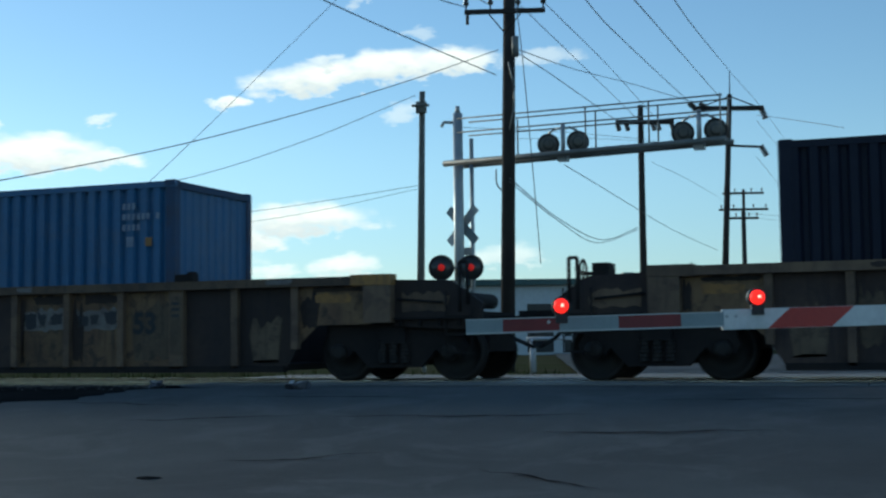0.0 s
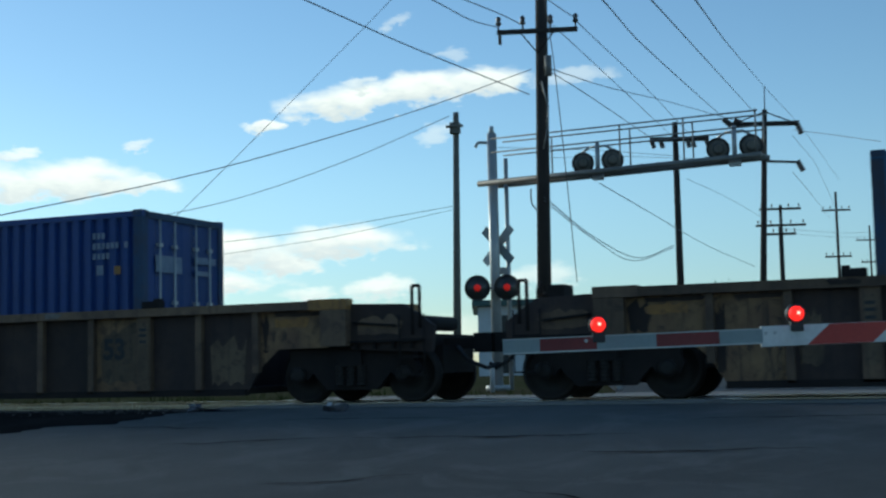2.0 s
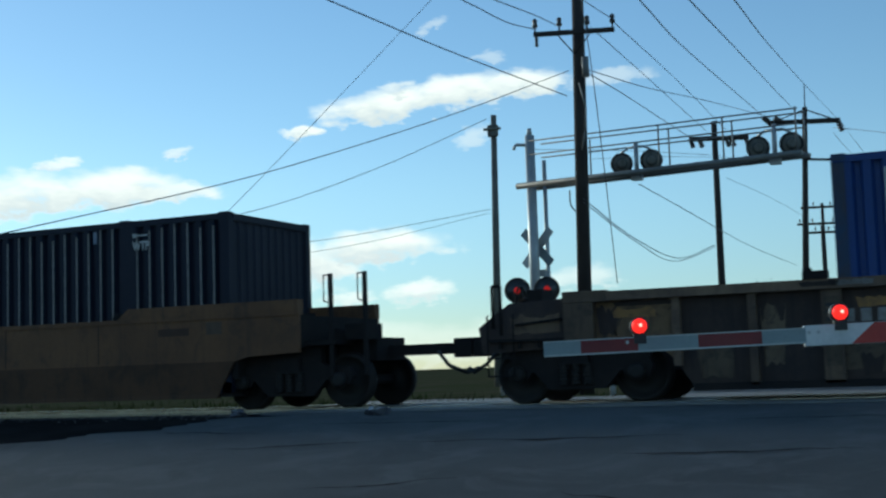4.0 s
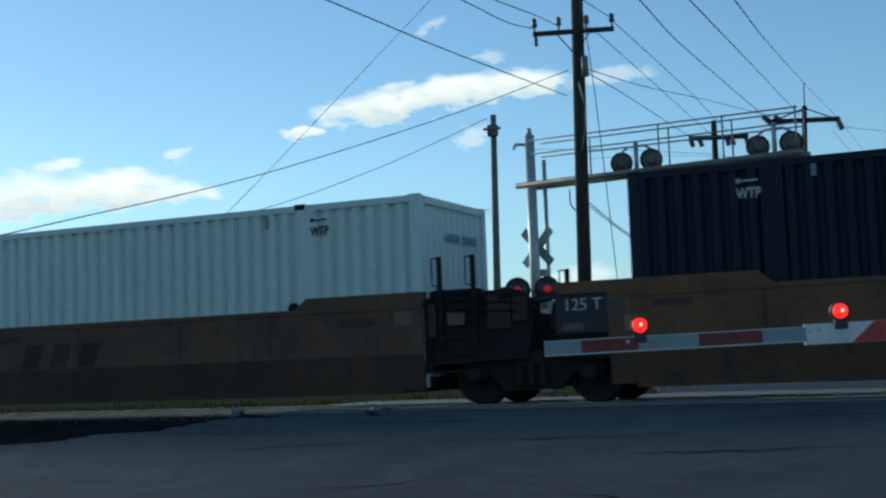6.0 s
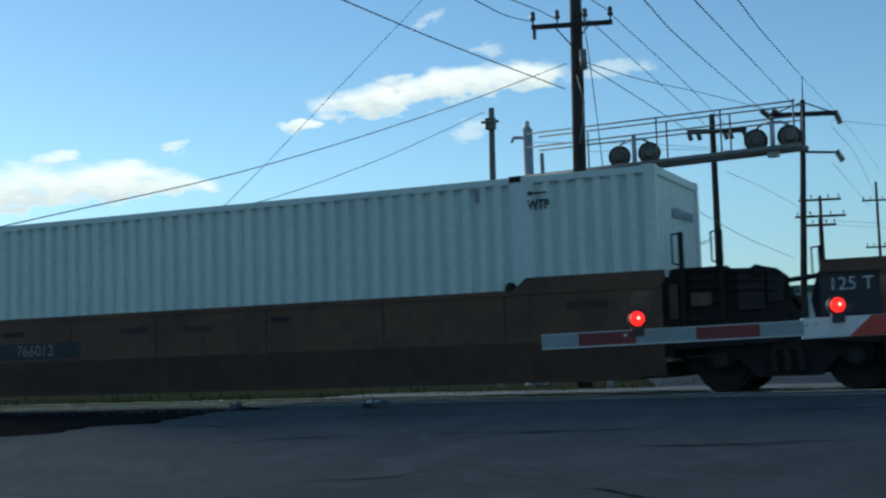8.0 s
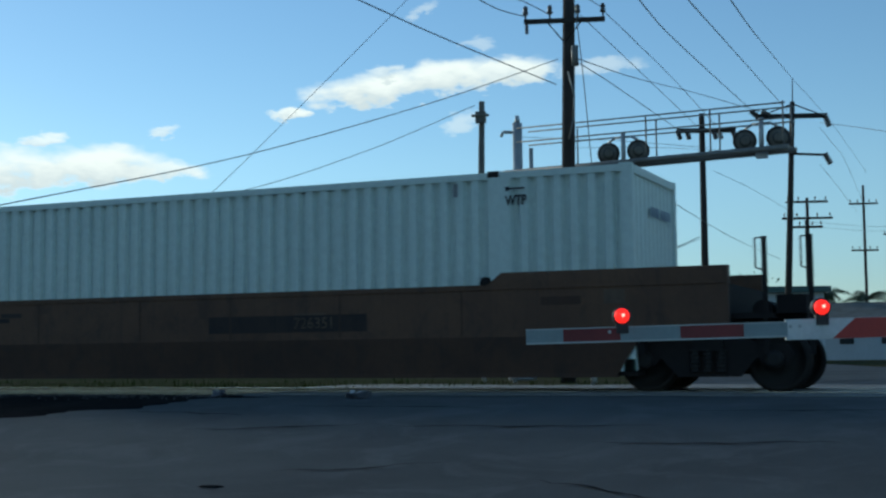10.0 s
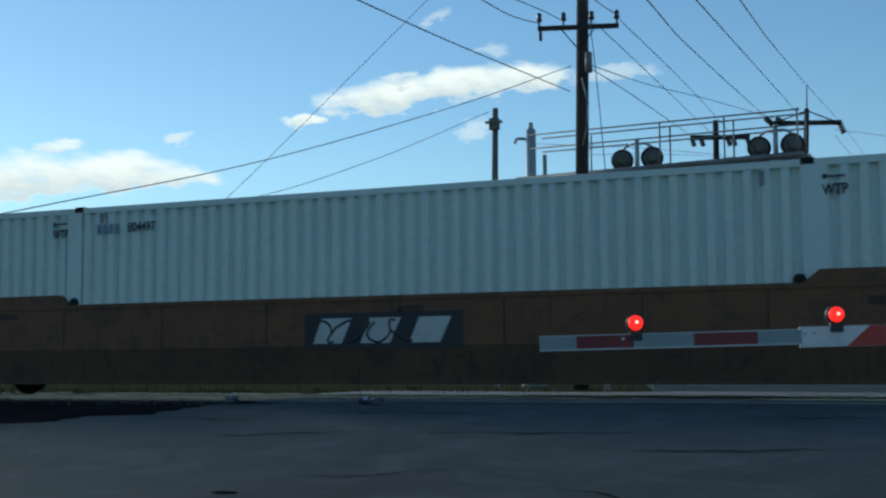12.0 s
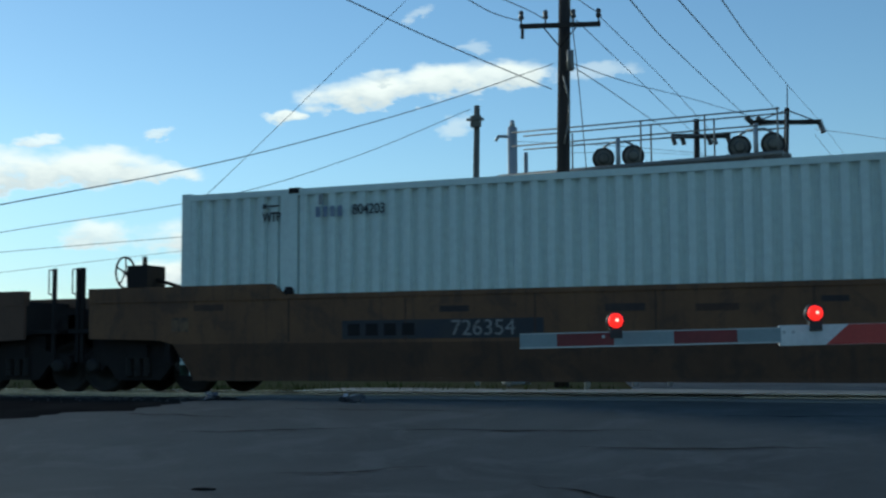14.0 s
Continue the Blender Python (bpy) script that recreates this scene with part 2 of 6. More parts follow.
M_SHEET_WHITE = surface("white_reflective_sheeting", (0.27, 0.32, 0.33), (0.21, 0.25, 0.26), 0.5, coarse=4, fine=40, bump=0.05, dirt=(0.22, 0.25, 0.26), dirt_amount=0.3)
M_SHEET_RED = surface("red_reflective_sheeting", (0.2, 0.018, 0.02), (0.13, 0.014, 0.016), 0.5, coarse=4, fine=40, bump=0.05, dirt=(0.1, 0.015, 0.016), dirt_amount=0.3)
M_SHEET_RED_BRIGHT = surface("bright_red_sheeting", (0.5, 0.05, 0.035), (0.4, 0.04, 0.03), 0.5, coarse=4, fine=40, bump=0.05, dirt=(0.25, 0.03, 0.03), dirt_amount=0.2)
M_GALV = surface("galvanised_steel", (0.52, 0.53, 0.52), (0.4, 0.41, 0.41), 0.45, 0.35, coarse=2.5, fine=22, bump=0.05)
M_GALV_DULL = surface("dull_galvanised_beam", (0.24, 0.235, 0.22), (0.16, 0.155, 0.145), 0.55, 0.2, coarse=2.5, fine=22, bump=0.05)
M_POLE = surface("creosoted_pole", (0.04, 0.031, 0.026), (0.07, 0.055, 0.045), 0.9, coarse=1.5, fine=18, bump=0.5, streak=0.5, dirt=(0.02, 0.016, 0.014))
M_POLE_GREY = surface("weathered_pole", (0.2, 0.19, 0.16), (0.12, 0.11, 0.095), 0.9, coarse=1.5, fine=18, bump=0.5, streak=0.5, dirt=(0.07, 0.06, 0.05))
M_WIRE = surface("wire", (0.11, 0.11, 0.12), None, 0.6, coarse=2, fine=10, bump=0)
M_PORCELAIN = surface("insulator", (0.09, 0.075, 0.07), None, 0.3, coarse=3, fine=10, bump=0)
M_LEAF = surface("palm_leaf", (0.05, 0.075, 0.025), (0.03, 0.05, 0.018), 0.6, coarse=3, fine=20, bump=0.2)
M_BARK = surface("bark", (0.13, 0.1, 0.075), None, 0.9, coarse=3, fine=18, bump=0.5)
M_WALL = surface("warehouse_wall", (0.6, 0.62, 0.63), (0.5, 0.52, 0.53), 0.7, coarse=0.2, fine=6, streak=0.25, dirt=(0.35, 0.36, 0.36))
M_GREEN_ROOF = surface("green_fascia", (0.07, 0.13, 0.12), None, 0.6, coarse=0.5, fine=8)
M_GLASS_DARK = surface("dark_opening", (0.02, 0.022, 0.025), None, 0.3, coarse=1, fine=8, bump=0)
M_LENS = glow("lit_red_lens", (1.0, 0.022, 0.016), 0.95)
M_LENS_CORE = glow("lit_lens_core", (1.0, 0.4, 0.3), 1.6)
M_LENS_DIM = glow("dim_red_lens", (0.5, 0.015, 0.012), 0.35)
M_RUBBISH = surface("dark_plastic", (0.06, 0.065, 0.08), (0.12, 0.12, 0.14), 0.4, coarse=9, fine=40)
M_LITTER_HIGHLIGHT = surface("litter_highlight", (0.5, 0.5, 0.52), (0.2, 0.2, 0.22), 0.45, coarse=9, fine=40)


# ---------------------------------------------------------------- mesh helpers
def add_box(bm, x0, x1, y0, y1, z0, z1):
    vs = [bm.verts.new(p) for p in ((x0, y0, z0), (x1, y0, z0), (x1, y1, z0), (x0, y1, z0), (x0, y0, z1), (x1, y0, z1), (x1, y1, z1), (x0, y1, z1))]
    for f in ((0, 3, 2, 1), (4, 5, 6, 7), (0, 1, 5, 4), (1, 2, 6, 5), (2, 3, 7, 6), (3, 0, 4, 7)):
        bm.faces.new([vs[i] for i in f])
    return vs


def add_prism(bm, outline, y0, y1):
    """A closed outline in x, z, thickened from y0 to y1."""
    a = [bm.verts.new((x, y0, z)) for x, z in outline]
    b = [bm.verts.new((x, y1, z)) for x, z in outline]
    bm.faces.new(a), bm.faces.new(b[::-1])
    for i in range(len(a)):
        j = (i + 1) % len(a)
        bm.faces.new((a[j], a[i], b[i], b[j]))


def add_tube(bm, p0, p1, r0, r1=None, sides=12, caps=True):
    r1 = r0 if r1 is None else r1
    p0, p1 = Vector(p0), Vector(p1)
    q = (p1 - p0).to_track_quat("Z", "Y").to_matrix()
    rings = []
    for p, r in ((p0, r0), (p1, r1)):
        rings.append([bm.verts.new(p + q @ Vector((r * math.cos(2 * math.pi * i / sides), r * math.sin(2 * math.pi * i / sides), 0))) for i in range(sides)])
    for i in range(sides):
        j = (i + 1) % sides
        f = bm.faces.new((rings[0][i], rings[0][j], rings[1][j], rings[1][i]))
        f.smooth = True
    if caps:
        bm.faces.new(rings[0][::-1]), bm.faces.new(rings[1])


def add_path(bm, pts, r, sides=8):
    for a, b in zip(pts, pts[1:]):
        add_tube(bm, a, b, r, r, sides)


def add_lathe(bm, profile, origin, axis, sides=24):
    """Turns (radius, height) pairs round an axis."""
    q = Vector(axis).to_track_quat("Z", "Y").to_matrix()
    rings = [[bm.verts.new(Vector(origin) + q @ Vector((max(r, 1e-4) * math.cos(2 * math.pi * i / sides), max(r, 1e-4) * math.sin(2 * math.pi * i / sides), h))) for i in range(sides)] for r, h in profile]
    for a, b in zip(rings, rings[1:]):
        for i in range(sides):
            j = (i + 1) % sides
            bm.faces.new((a[i], a[j], b[j], b[i])).smooth = True
    bm.faces.new(rings[0][::-1]), bm.faces.new(rings[-1])


def bevel(bm, width=0.01, segments=1):
    bmesh.ops.bevel(bm, geom=[e for e in bm.edges if len(e.link_faces) == 2 and e.calc_face_angle(0) > 0.6], offset=width, segments=segments, affect="EDGES", clamp_overlap=True)
    return bm


def to_mesh(bm, name, material):
    bmesh.ops.recalc_face_normals(bm, faces=bm.faces)
    me = bpy.data.meshes.new(name)
    bm.to_mesh(me)
    bm.free()
    me.materials.append(material)
    return me


def part(name, bm, material, parent, label=""):
    ob = new(name, to_mesh(bm, name, material))
    ob.parent = parent
    return tagged(ob, label)


def thing(name, label, category, group="", kind=""):
    return tagged(new(name), label, category, group, kind)


def solid(name, bm, material, label, category, group="", kind=""):
    return tagged(new(name, to_mesh(bm, name, material)), label, category, group, kind)


def lettering(name, text, size, material, parent, m, label="", squeeze=1.0, bold=0.0):
    """Built-in font lettering, as a thin mesh; stands upright facing -y."""
    cu = bpy.data.curves.new(name, "FONT")
    cu.body, cu.size, cu.extrude, cu.offset, cu.align_x, cu.align_y = text, size, 0.002, bold, "CENTER", "CENTER"
    tmp = bpy.data.objects.new(name, cu)
    scene.collection.objects.link(tmp)
    me = bpy.data.meshes.new_from_object(tmp.evaluated_get(bpy.context.evaluated_depsgraph_get()))
    bpy.data.objects.remove(tmp)
    me.materials.append(material)
    me.transform(Matrix.Diagonal((squeeze, 1, 1, 1)))
    ob = new(name, me)
    ob.parent = parent
    ob.matrix_basis = m
    return tagged(ob, label)


def face_south(x, y, z):
    return pose(x, y, z, 90, 0, 0)


# ---------------------------------------------------------------- ground, road, track
TRACK_Y = 18.79


def ground_z(x, y):
    """The road climbs to the track; the far side lies a little below the rails."""
    if y < 9.0:
        z = -0.62
    elif y < 15.4:
        k = (y - 9.0) / 6.4
        z = -0.62 + 0.565 * (k * k * (3 - 2 * k))
    elif y < 21.5:
        z = -0.055
    else:
        z = max(-0.1, -0.055 - (y - 21.5) * 0.05)
    return z


def sheet(name, xs, ys, zf, material, label, category, kind="structure"):
    verts = [(x, y, zf(x, y)) for y in ys for x in xs]
    n = len(xs)
    faces = [(j * n + i, j * n + i + 1, (j + 1) * n + i + 1, (j + 1) * n + i) for j in range(len(ys) - 1) for i in range(n - 1)]
    me = bpy.data.meshes.new(name)
    me.from_pydata(verts, [], faces)
    me.materials.append(material)
    for p in me.polygons:
        p.use_smooth = True
    return tagged(new(name, me), label, category, "", kind)


def rough_z(x, y):
    d = 0.02 * noise.noise(Vector((x * 0.6, y * 0.6, 3.0))) if abs(x) < 70 and -20 < y < 90 else 0.0
    return ground_z(x, y) - 0.03 + d


near = [i * 0.8 for i in range(-75, 60)]
ground = sheet("ground", [-3000, -900, -300, -120, -80] + near + [60, 90, 300, 900, 3000],
               [-3000, -900, -300, -100, -40, -20] + [i * 0.6 for i in range(-20, 100)] + [64, 70, 80, 95, 120, 180, 300, 700, 1500, 4000], rough_z, M_GROUND, "flat grassy dirt ground with patches of bare soil", "ground")


def road_piece(name, outline_left, width, ys, z_extra, material, label):
    """A strip of paving with a left edge given by y; joins the ground's rise."""
    bm = bmesh.new()
    rows = []
    for y in ys:
        x0 = max(outline_left(y), -34.0)
        row = []
        for i in range(41):
            x = x0 + (width - x0 if width > 20 else width) * (i / 40) ** 1.3
            row.append(bm.verts.new((x, y, ground_z(x, y) + z_extra + 0.006 * noise.noise(Vector((x * 0.5, y * 0.5, 1))))))
        rows.append(row)
    for a, b in zip(rows, rows[1:]):
        for i in range(40):
            bm.faces.new((a[i], a[i + 1], b[i + 1], b[i])).smooth = True
    # skirt
    bmesh.ops.solidify(bm, geom=bm.faces[:], thickness=0.08)
    ob = new(name, to_mesh(bm, name, material))
    return tagged(ob, label, "road", "", "structure")


def edge_near(y):
    """The left edge of the paving: a wide apron that narrows to the crossing."""
    wave = 0.1 * math.sin(y * 1.7) + 0.08 * math.sin(y * 4.1) + 0.9 * noise.noise(Vector((0, y * 1.9, 8))) + 0.5 * noise.noise(Vector((3, y * 5.1, 1)))
    if y > 15.4:
        return -9.9 - 0.35 * (y - 15.4) + wave
    if y > 13.1:
        return -9.9 - 0.26 * (15.4 - y) ** 2 + wave
    return -11.3 - (13.1 - y) * 3.0 + wave


road_near = road_piece("road_near", edge_near, 24.0, [-30, -20, -12, -7] + [-3 + i * 1.0 for i in range(9)] + [6 + i * 0.3 for i in range(20)] + [12 + i * 0.12 for i in range(40)] + [16.75], 0.03, M_ASPHALT, "grey worn asphalt road rising to the crossing")
road_far = road_piece("road_far", lambda y: -5.5 - 0.3 * (y - 21), 9.5, [21.2 + i * 2 for i in range(30)], 0.03, M_ASPHALT, "grey asphalt road beyond the railway track")
# dark gravel between the paving and the track
bm = bmesh.new()
rows = []
for i in range(14):
    y = 10.4 + 0.5 * i
    rows.append([bm.verts.new((edge_near(y) + 0.6 - j * 0.9, y, ground_z(0, y) + 0.012 + 0.025 * noise.noise(Vector((j * 0.9, y * 1.6, 2))))) for j in range(60)])
for r0, r1 in zip(rows, rows[1:]):
    for j in range(59):
        bm.faces.new((r0[j], r1[j], r1[j + 1], r0[j + 1]))
solid("gravel_apron", bm, M_GRAVEL, "dark oily gravel between the paving and the track", "gravel", "", "structure")

# crossing panels either side of and between the rails
crossing = tagged(new("crossing_deck"), "grey concrete level-crossing deck of separate panels", "crossing", "", "structure")
for y0, y1 in ((16.78, 17.95), (18.14, 19.44), (19.63, 20.9)):
    # black rubber strip that also paints the flangeway's shadow
    bm = bmesh.new()
    add_box(bm, -10.6, 11.3, y1 + 0.004 if y1 < 20 else y0 - 0.075, y1 + 0.06 if y1 < 20 else y0 - 0.01, -0.2, -0.03)
    part("flangeway_rubber", bm, M_BLACK, crossing)
    for k in range(9):
        bm = bmesh.new()
        x0 = -10.6 + k * 2.44
        add_box(bm, x0 + 0.01, x0 + 2.42, y0, y1, -0.2, -0.012 + 0.005 * ((k * 7) % 3 - 1))
        bevel(bm, 0.02)
        part("crossing_panel", bm, M_CONCRETE, crossing)
# far shoulder of pale gravel and concrete
bm = bmesh.new()
pts = [(-12.3 + i * 0.8, 21.5 + 0.15 * math.sin(i * 1.3), 23.6 + 0.3 * math.sin(i * 0.9)) for i in range(50)]
lo = [bm.verts.new((x, a, -0.055)) for x, a, b in pts]
hi = [bm.verts.new((x, b, -0.055)) for x, a, b in pts]
for i in range(len(pts) - 1):
    bm.faces.new((lo[i], lo[i + 1], hi[i + 1], hi[i]))
solid("pavement", bm, M_CONCRETE, "pale gravel and concrete shoulder beyond the track", "pavement", "", "structure")

# ballast bed either side of the crossing
for x0, x1 in ((-260, -10.7), (11.4, 230)):
    bm = bmesh.new()
    xs = [x0 + (x1 - x0) * i / 160 for i in range(161)]
    prof = [(-2.7, -0.3), (-1.9, -0.09), (1.9, -0.09), (2.7, -0.3)]
    rings = [[bm.verts.new((x, TRACK_Y + py + 0.1 * noise.noise(Vector((x, py, 0))), pz + 0.03 * noise.noise(Vector((x * 2, py * 3, 5))))) for py, pz in prof] for x in xs]
    for a, b in zip(rings, rings[1:]):
        for i in range(3):
            bm.faces.new((a[i], b[i], b[i + 1], a[i + 1]))
    tagged(new("ballast_bed", to_mesh(bm, "ballast_bed", M_BALLAST)), "dark crushed-stone ballast under the track", "ballast", "", "stuff")
# loose stones near the road's edge
rng = random.Random(4)
vs, fs = [], []
for k in range(5200):
    x = -10.5 - abs(rng.gauss(0, 9))
    y = rng.choice((16.3, 17.0, 17.3, 20.2)) + rng.gauss(0, 0.55)
    if abs(y - TRACK_Y) < 0.95 or x > edge_near(y) - 0.1:
        continue
    s = rng.uniform(0.02, 0.05)
    z = (-0.1 if abs(y - TRACK_Y) < 2.0 else ground_z(x, y) - 0.02) + s * 0.4
    b = len(vs)
    for dx, dy, dz in ((1, 0, 0), (-1, 0, 0), (0, 1, 0), (0, -1, 0), (0, 0, 0.8), (0, 0, -0.8)):
        vs.append((x + dx * s * rng.uniform(0.6, 1.1), y + dy * s * rng.uniform(0.6, 1.1), z + dz * s))
    for f in ((0, 2, 4), (2, 1, 4), (1, 3, 4), (3, 0, 4), (2, 0, 5), (1, 2, 5), (3, 1, 5), (0, 3, 5)):
        fs.append(tuple(b + i for i in f))
me = bpy.data.meshes.new("ballast_stones")
me.from_pydata(vs, [], fs)
me.materials.append(M_STONE)
tagged(new("ballast_stones", me), "loose grey ballast stones along the track", "ballast", "", "stuff")
# ties left of the road
bm = bmesh.new()
add_box(bm, -0.115, 0.115, -1.3, 1.3, -0.18, 0)
bevel(bm, 0.012)
tie_mesh = to_mesh(bm, "tie", M_TIE)
for k in range(46):
    ob = tagged(new("railway_tie", tie_mesh), "weathered dark wooden railway tie under the rails", "railway tie", "ties of the track")
    ob.matrix_basis = pose(-11.1 - 0.53 * k, TRACK_Y + 0.03 * math.sin(k * 2.1), -0.172, 0, 0, 0.6 * math.sin(k * 3.3))
# rails
for s in (-1, 1):
    bm = bmesh.new()
    yc = TRACK_Y + s * 0.7525
    prof = [(-0.07, -0.17), (0.07, -0.17), (0.07, -0.158), (0.012, -0.14), (0.012, -0.045), (0.036, -0.036), (0.036, -0.004), (0.028, 0), (-0.028, 0), (-0.036, -0.004), (-0.036, -0.036), (-0.012, -0.045), (-0.012, -0.14), (-0.07, -0.158)]
    a = [bm.verts.new((-260, yc + py, pz)) for py, pz in prof]
    b = [bm.verts.new((230, yc + py, pz)) for py, pz in prof]
    bm.faces.new(a), bm.faces.new(b[::-1])
    for i in range(len(a)):
        j = (i + 1) % len(a)
        bm.faces.new((a[j], a[i], b[i], b[j]))
    solid("rail", bm, M_RAIL, "polished steel rail of the railway track", "rail", "rails of the track", "structure")

# grass tufts behind the track
rng = random.Random(9)
vs, fs = [], []
for k in range(9000):
    x, y = rng.uniform(-48, 6), 21.2 + abs(rng.gauss(0, 3.2))
    if -5.8 - 0.3 * (y - 21) < x < 1.4 - 0.3 * (y - 21):
        continue
    if noise.noise(Vector((x * 0.35, y * 0.5, 7))) < 0.0:
        continue
    h, w, a = rng.uniform(0.04, 0.2), rng.uniform(0.008, 0.02), rng.uniform(0, 6.28)
    z, b = -0.12, len(vs)
    ca, sa2, lx, ly = math.cos(a) * w, math.sin(a) * w, rng.gauss(0, 0.05), rng.gauss(0, 0.05)
    vs += [(x - ca, y - sa2, z), (x + ca, y + sa2, z), (x + lx, y + ly, z + h)]
    fs.append((b, b + 1, b + 2))
me = bpy.data.meshes.new("grass")
me.from_pydata(vs, [], fs)
me.materials.append(surface("grass_blades", (0.07, 0.1, 0.03), (0.12, 0.1, 0.045), 0.8, coarse=0.5, fine=8, bump=0, spec=0.0))
tagged(new("grass", me), "short dry grass on the verge beyond the track", "grass", "", "stuff")

# ---------------------------------------------------------------- the train
SPEED, SPEED_GAIN = 11.524, 0.073


def train_x(t):
    return SPEED * t + 0.5 * SPEED_GAIN * (t - 7) ** 2


MOVERS, WHEELS = [], []          # (thing, x at rest) ; wheelsets


def move_thing(ob, x):
    MOVERS.append((ob, x))
    ob.matrix_basis = pose(x, TRACK_Y, 0)
    return ob


def corrugated(bm, length, z0, z1, y, depth=0.07, pitch=0.25, x0=0.0):
    """A trapezoid-pressed wall along x, its outer face at y (towards -y)."""
    n = max(1, round(length / pitch))
    p = length / n
    xs, ds = [], []
    for i in range(n):
        for q, d in ((0.0, 0.0), (0.42, 0.0), (0.56, 1.0), (0.86, 1.0)):
            xs.append(x0 + (i + q) * p), ds.append(d)
    xs.append(x0 + length), ds.append(0.0)
    a = [bm.verts.new((x, y + depth * d, z0)) for x, d in zip(xs, ds)]
    b = [bm.verts.new((x, y + depth * d, z1)) for x, d in zip(xs, ds)]
    for i in range(len(a) - 1):
        bm.faces.new((a[i], a[i + 1], b[i + 1], b[i]))


def mirror_y(bm):
    """Adds the same geometry on the other side."""
    geom = bmesh.ops.duplicate(bm, geom=bm.verts[:] + bm.edges[:] + bm.faces[:])["geom"]
    for v in geom:
        if isinstance(v, bmesh.types.BMVert):
            v.co.y = -v.co.y


def container(label, length, width, mat, frame_mat, style, top=3.18, height=2.896):
    """Origin at the middle of its length, on the rails' level; x along the train."""
    root = thing("shipping_container", label, "container", "containers on the train")
    h, w, z0 = length / 2, width / 2, top - height
    posts = [h - 0.1] if length < 14 else [h - 0.1, 6.1 - 0.09]
    bm = bmesh.new()
    corrugated(bm, length - 0.3, z0 + 0.16, top - 0.1, -w + 0.012, x0=-h + 0.15)
    mirror_y(bm)
    part("side_wall", bm, mat, root)
    for s in (-1, 1):
        bm = bmesh.new()
        corrugated(bm, width - 0.3, z0 + 0.16, top - 0.1, -h + 0.03, 0.03, 0.24 if style != "blue_door" else 0.5, x0=-w + 0.15)
        bmesh.ops.rotate(bm, verts=bm.verts, cent=(0, 0, 0), matrix=Matrix.Rotation(radians(90 if s > 0 else -90), 3, "Z"))
        part("end_wall", bm, mat, root)
    for s in (-1, 1):
        bm = bmesh.new()
        add_box(bm, -h, h, min(s * w, s * (w - 0.06)), max(s * w, s * (w - 0.06)), top - 0.11, top - 0.012)
        bevel(bm, 0.008)
        part("top_rail", bm, mat, root)
        bm = bmesh.new()
        add_box(bm, -h, h, min(s * w, s * (w - 0.06)), max(s * w, s * (w - 0.06)), z0, z0 + 0.17)
        bevel(bm, 0.008)
        part("bottom_rail", bm, frame_mat, root)
        for e in (-1, 1):
            bm = bmesh.new()
            add_box(bm, min(e * h, e * (h - 0.17)), max(e * h, e * (h - 0.17)), min(s * w, s * (w - 0.15)), max(s * w, s * (w - 0.15)), z0, top - 0.1)
            bevel(bm, 0.012)
            part("corner_post", bm, mat if style == "white" else frame_mat, root)
        for e in (-1, 1):
            for px in posts:
                bm = bmesh.new()
                xa = e * (px + 0.09)
                xb = e * (px - 0.09)
                add_box(bm, min(xa, xb), max(xa, xb), min(s * (w + 0.004), s * (w - 0.16)), max(s * (w + 0.004), s * (w - 0.16)), top - (0.118 if px > 7 else 0.085), top + 0.006)
                bevel(bm, 0.01)
                part("corner_casting", bm, M_GRIME if (style == "white" and px < 7) else (mat if style == "white" else frame_mat), root)
    if length > 14:
        for s in (-1, 1):
            for e in (-1, 1):
                bm = bmesh.new()
                add_box(bm, e * 6.1 - 0.15, e * 6.1 + 0.15, min(s * (w + 0.002), s * (w - 0.08)), max(s * (w + 0.002), s * (w - 0.08)), z0, top - 0.1)
                bevel(bm, 0.01)
                part("lifting_post", bm, mat, root)
    for e in (-1, 1):
        bm = bmesh.new()
        add_box(bm, min(e * h, e * (h - 0.08)), max(e * h, e * (h - 0.08)), -w + 0.15, w - 0.15, top - 0.13, top - 0.015)
        bevel(bm, 0.008)
        part("end_header", bm, mat if style == "white" else frame_mat, root)
    bm = bmesh.new()
    n = round(length / 0.3)
    prev = None
    for i in range(n * 2 + 1):
        x = -h + 0.08 + (length - 0.16) * i / (n * 2)
        z = top - 0.02 - (0.018 if i % 2 else 0.0)
        cur = [bm.verts.new((x, -w + 0.05, z)), bm.verts.new((x, w - 0.05, z))]
        if prev:
            bm.faces.new((prev[0], cur[0], cur[1], prev[1]))
        prev = cur
    part("roof", bm, M_ROOF if style == "white" else mat, root)
    bm = bmesh.new()
    add_box(bm, -h + 0.05, h - 0.05, -w + 0.06, w - 0.06, z0 + 0.02, z0 + 0.14)
    part("floor", bm, M_GRIME, root)
    if style == "blue_door":          # door end at +x
        for y in (-0.75, -0.32, 0.32, 0.75):
            bm = bmesh.new()
            add_tube(bm, (h + 0.02, y, z0 + 0.2), (h + 0.02, y, top - 0.13), 0.017)
            for z in (z0 + 0.55, z0 + 1.4, top - 0.55):
                add_box(bm, h - 0.02, h + 0.045, y - 0.05, y + 0.05, z - 0.03, z + 0.03)
            part("locking_bar", bm, M_GALV, root)
        bm = bmesh.new()
        add_box(bm, h - 0.005, h + 0.012, -0.85, -0.1, top - 1.0, top - 0.72)
        part("sign_plate", bm, M_LETTER_FADED, root)
        bm = bmesh.new()
        add_box(bm, h - 0.005, h + 0.012, 0.3, 0.95, top - 0.8, top - 0.68)
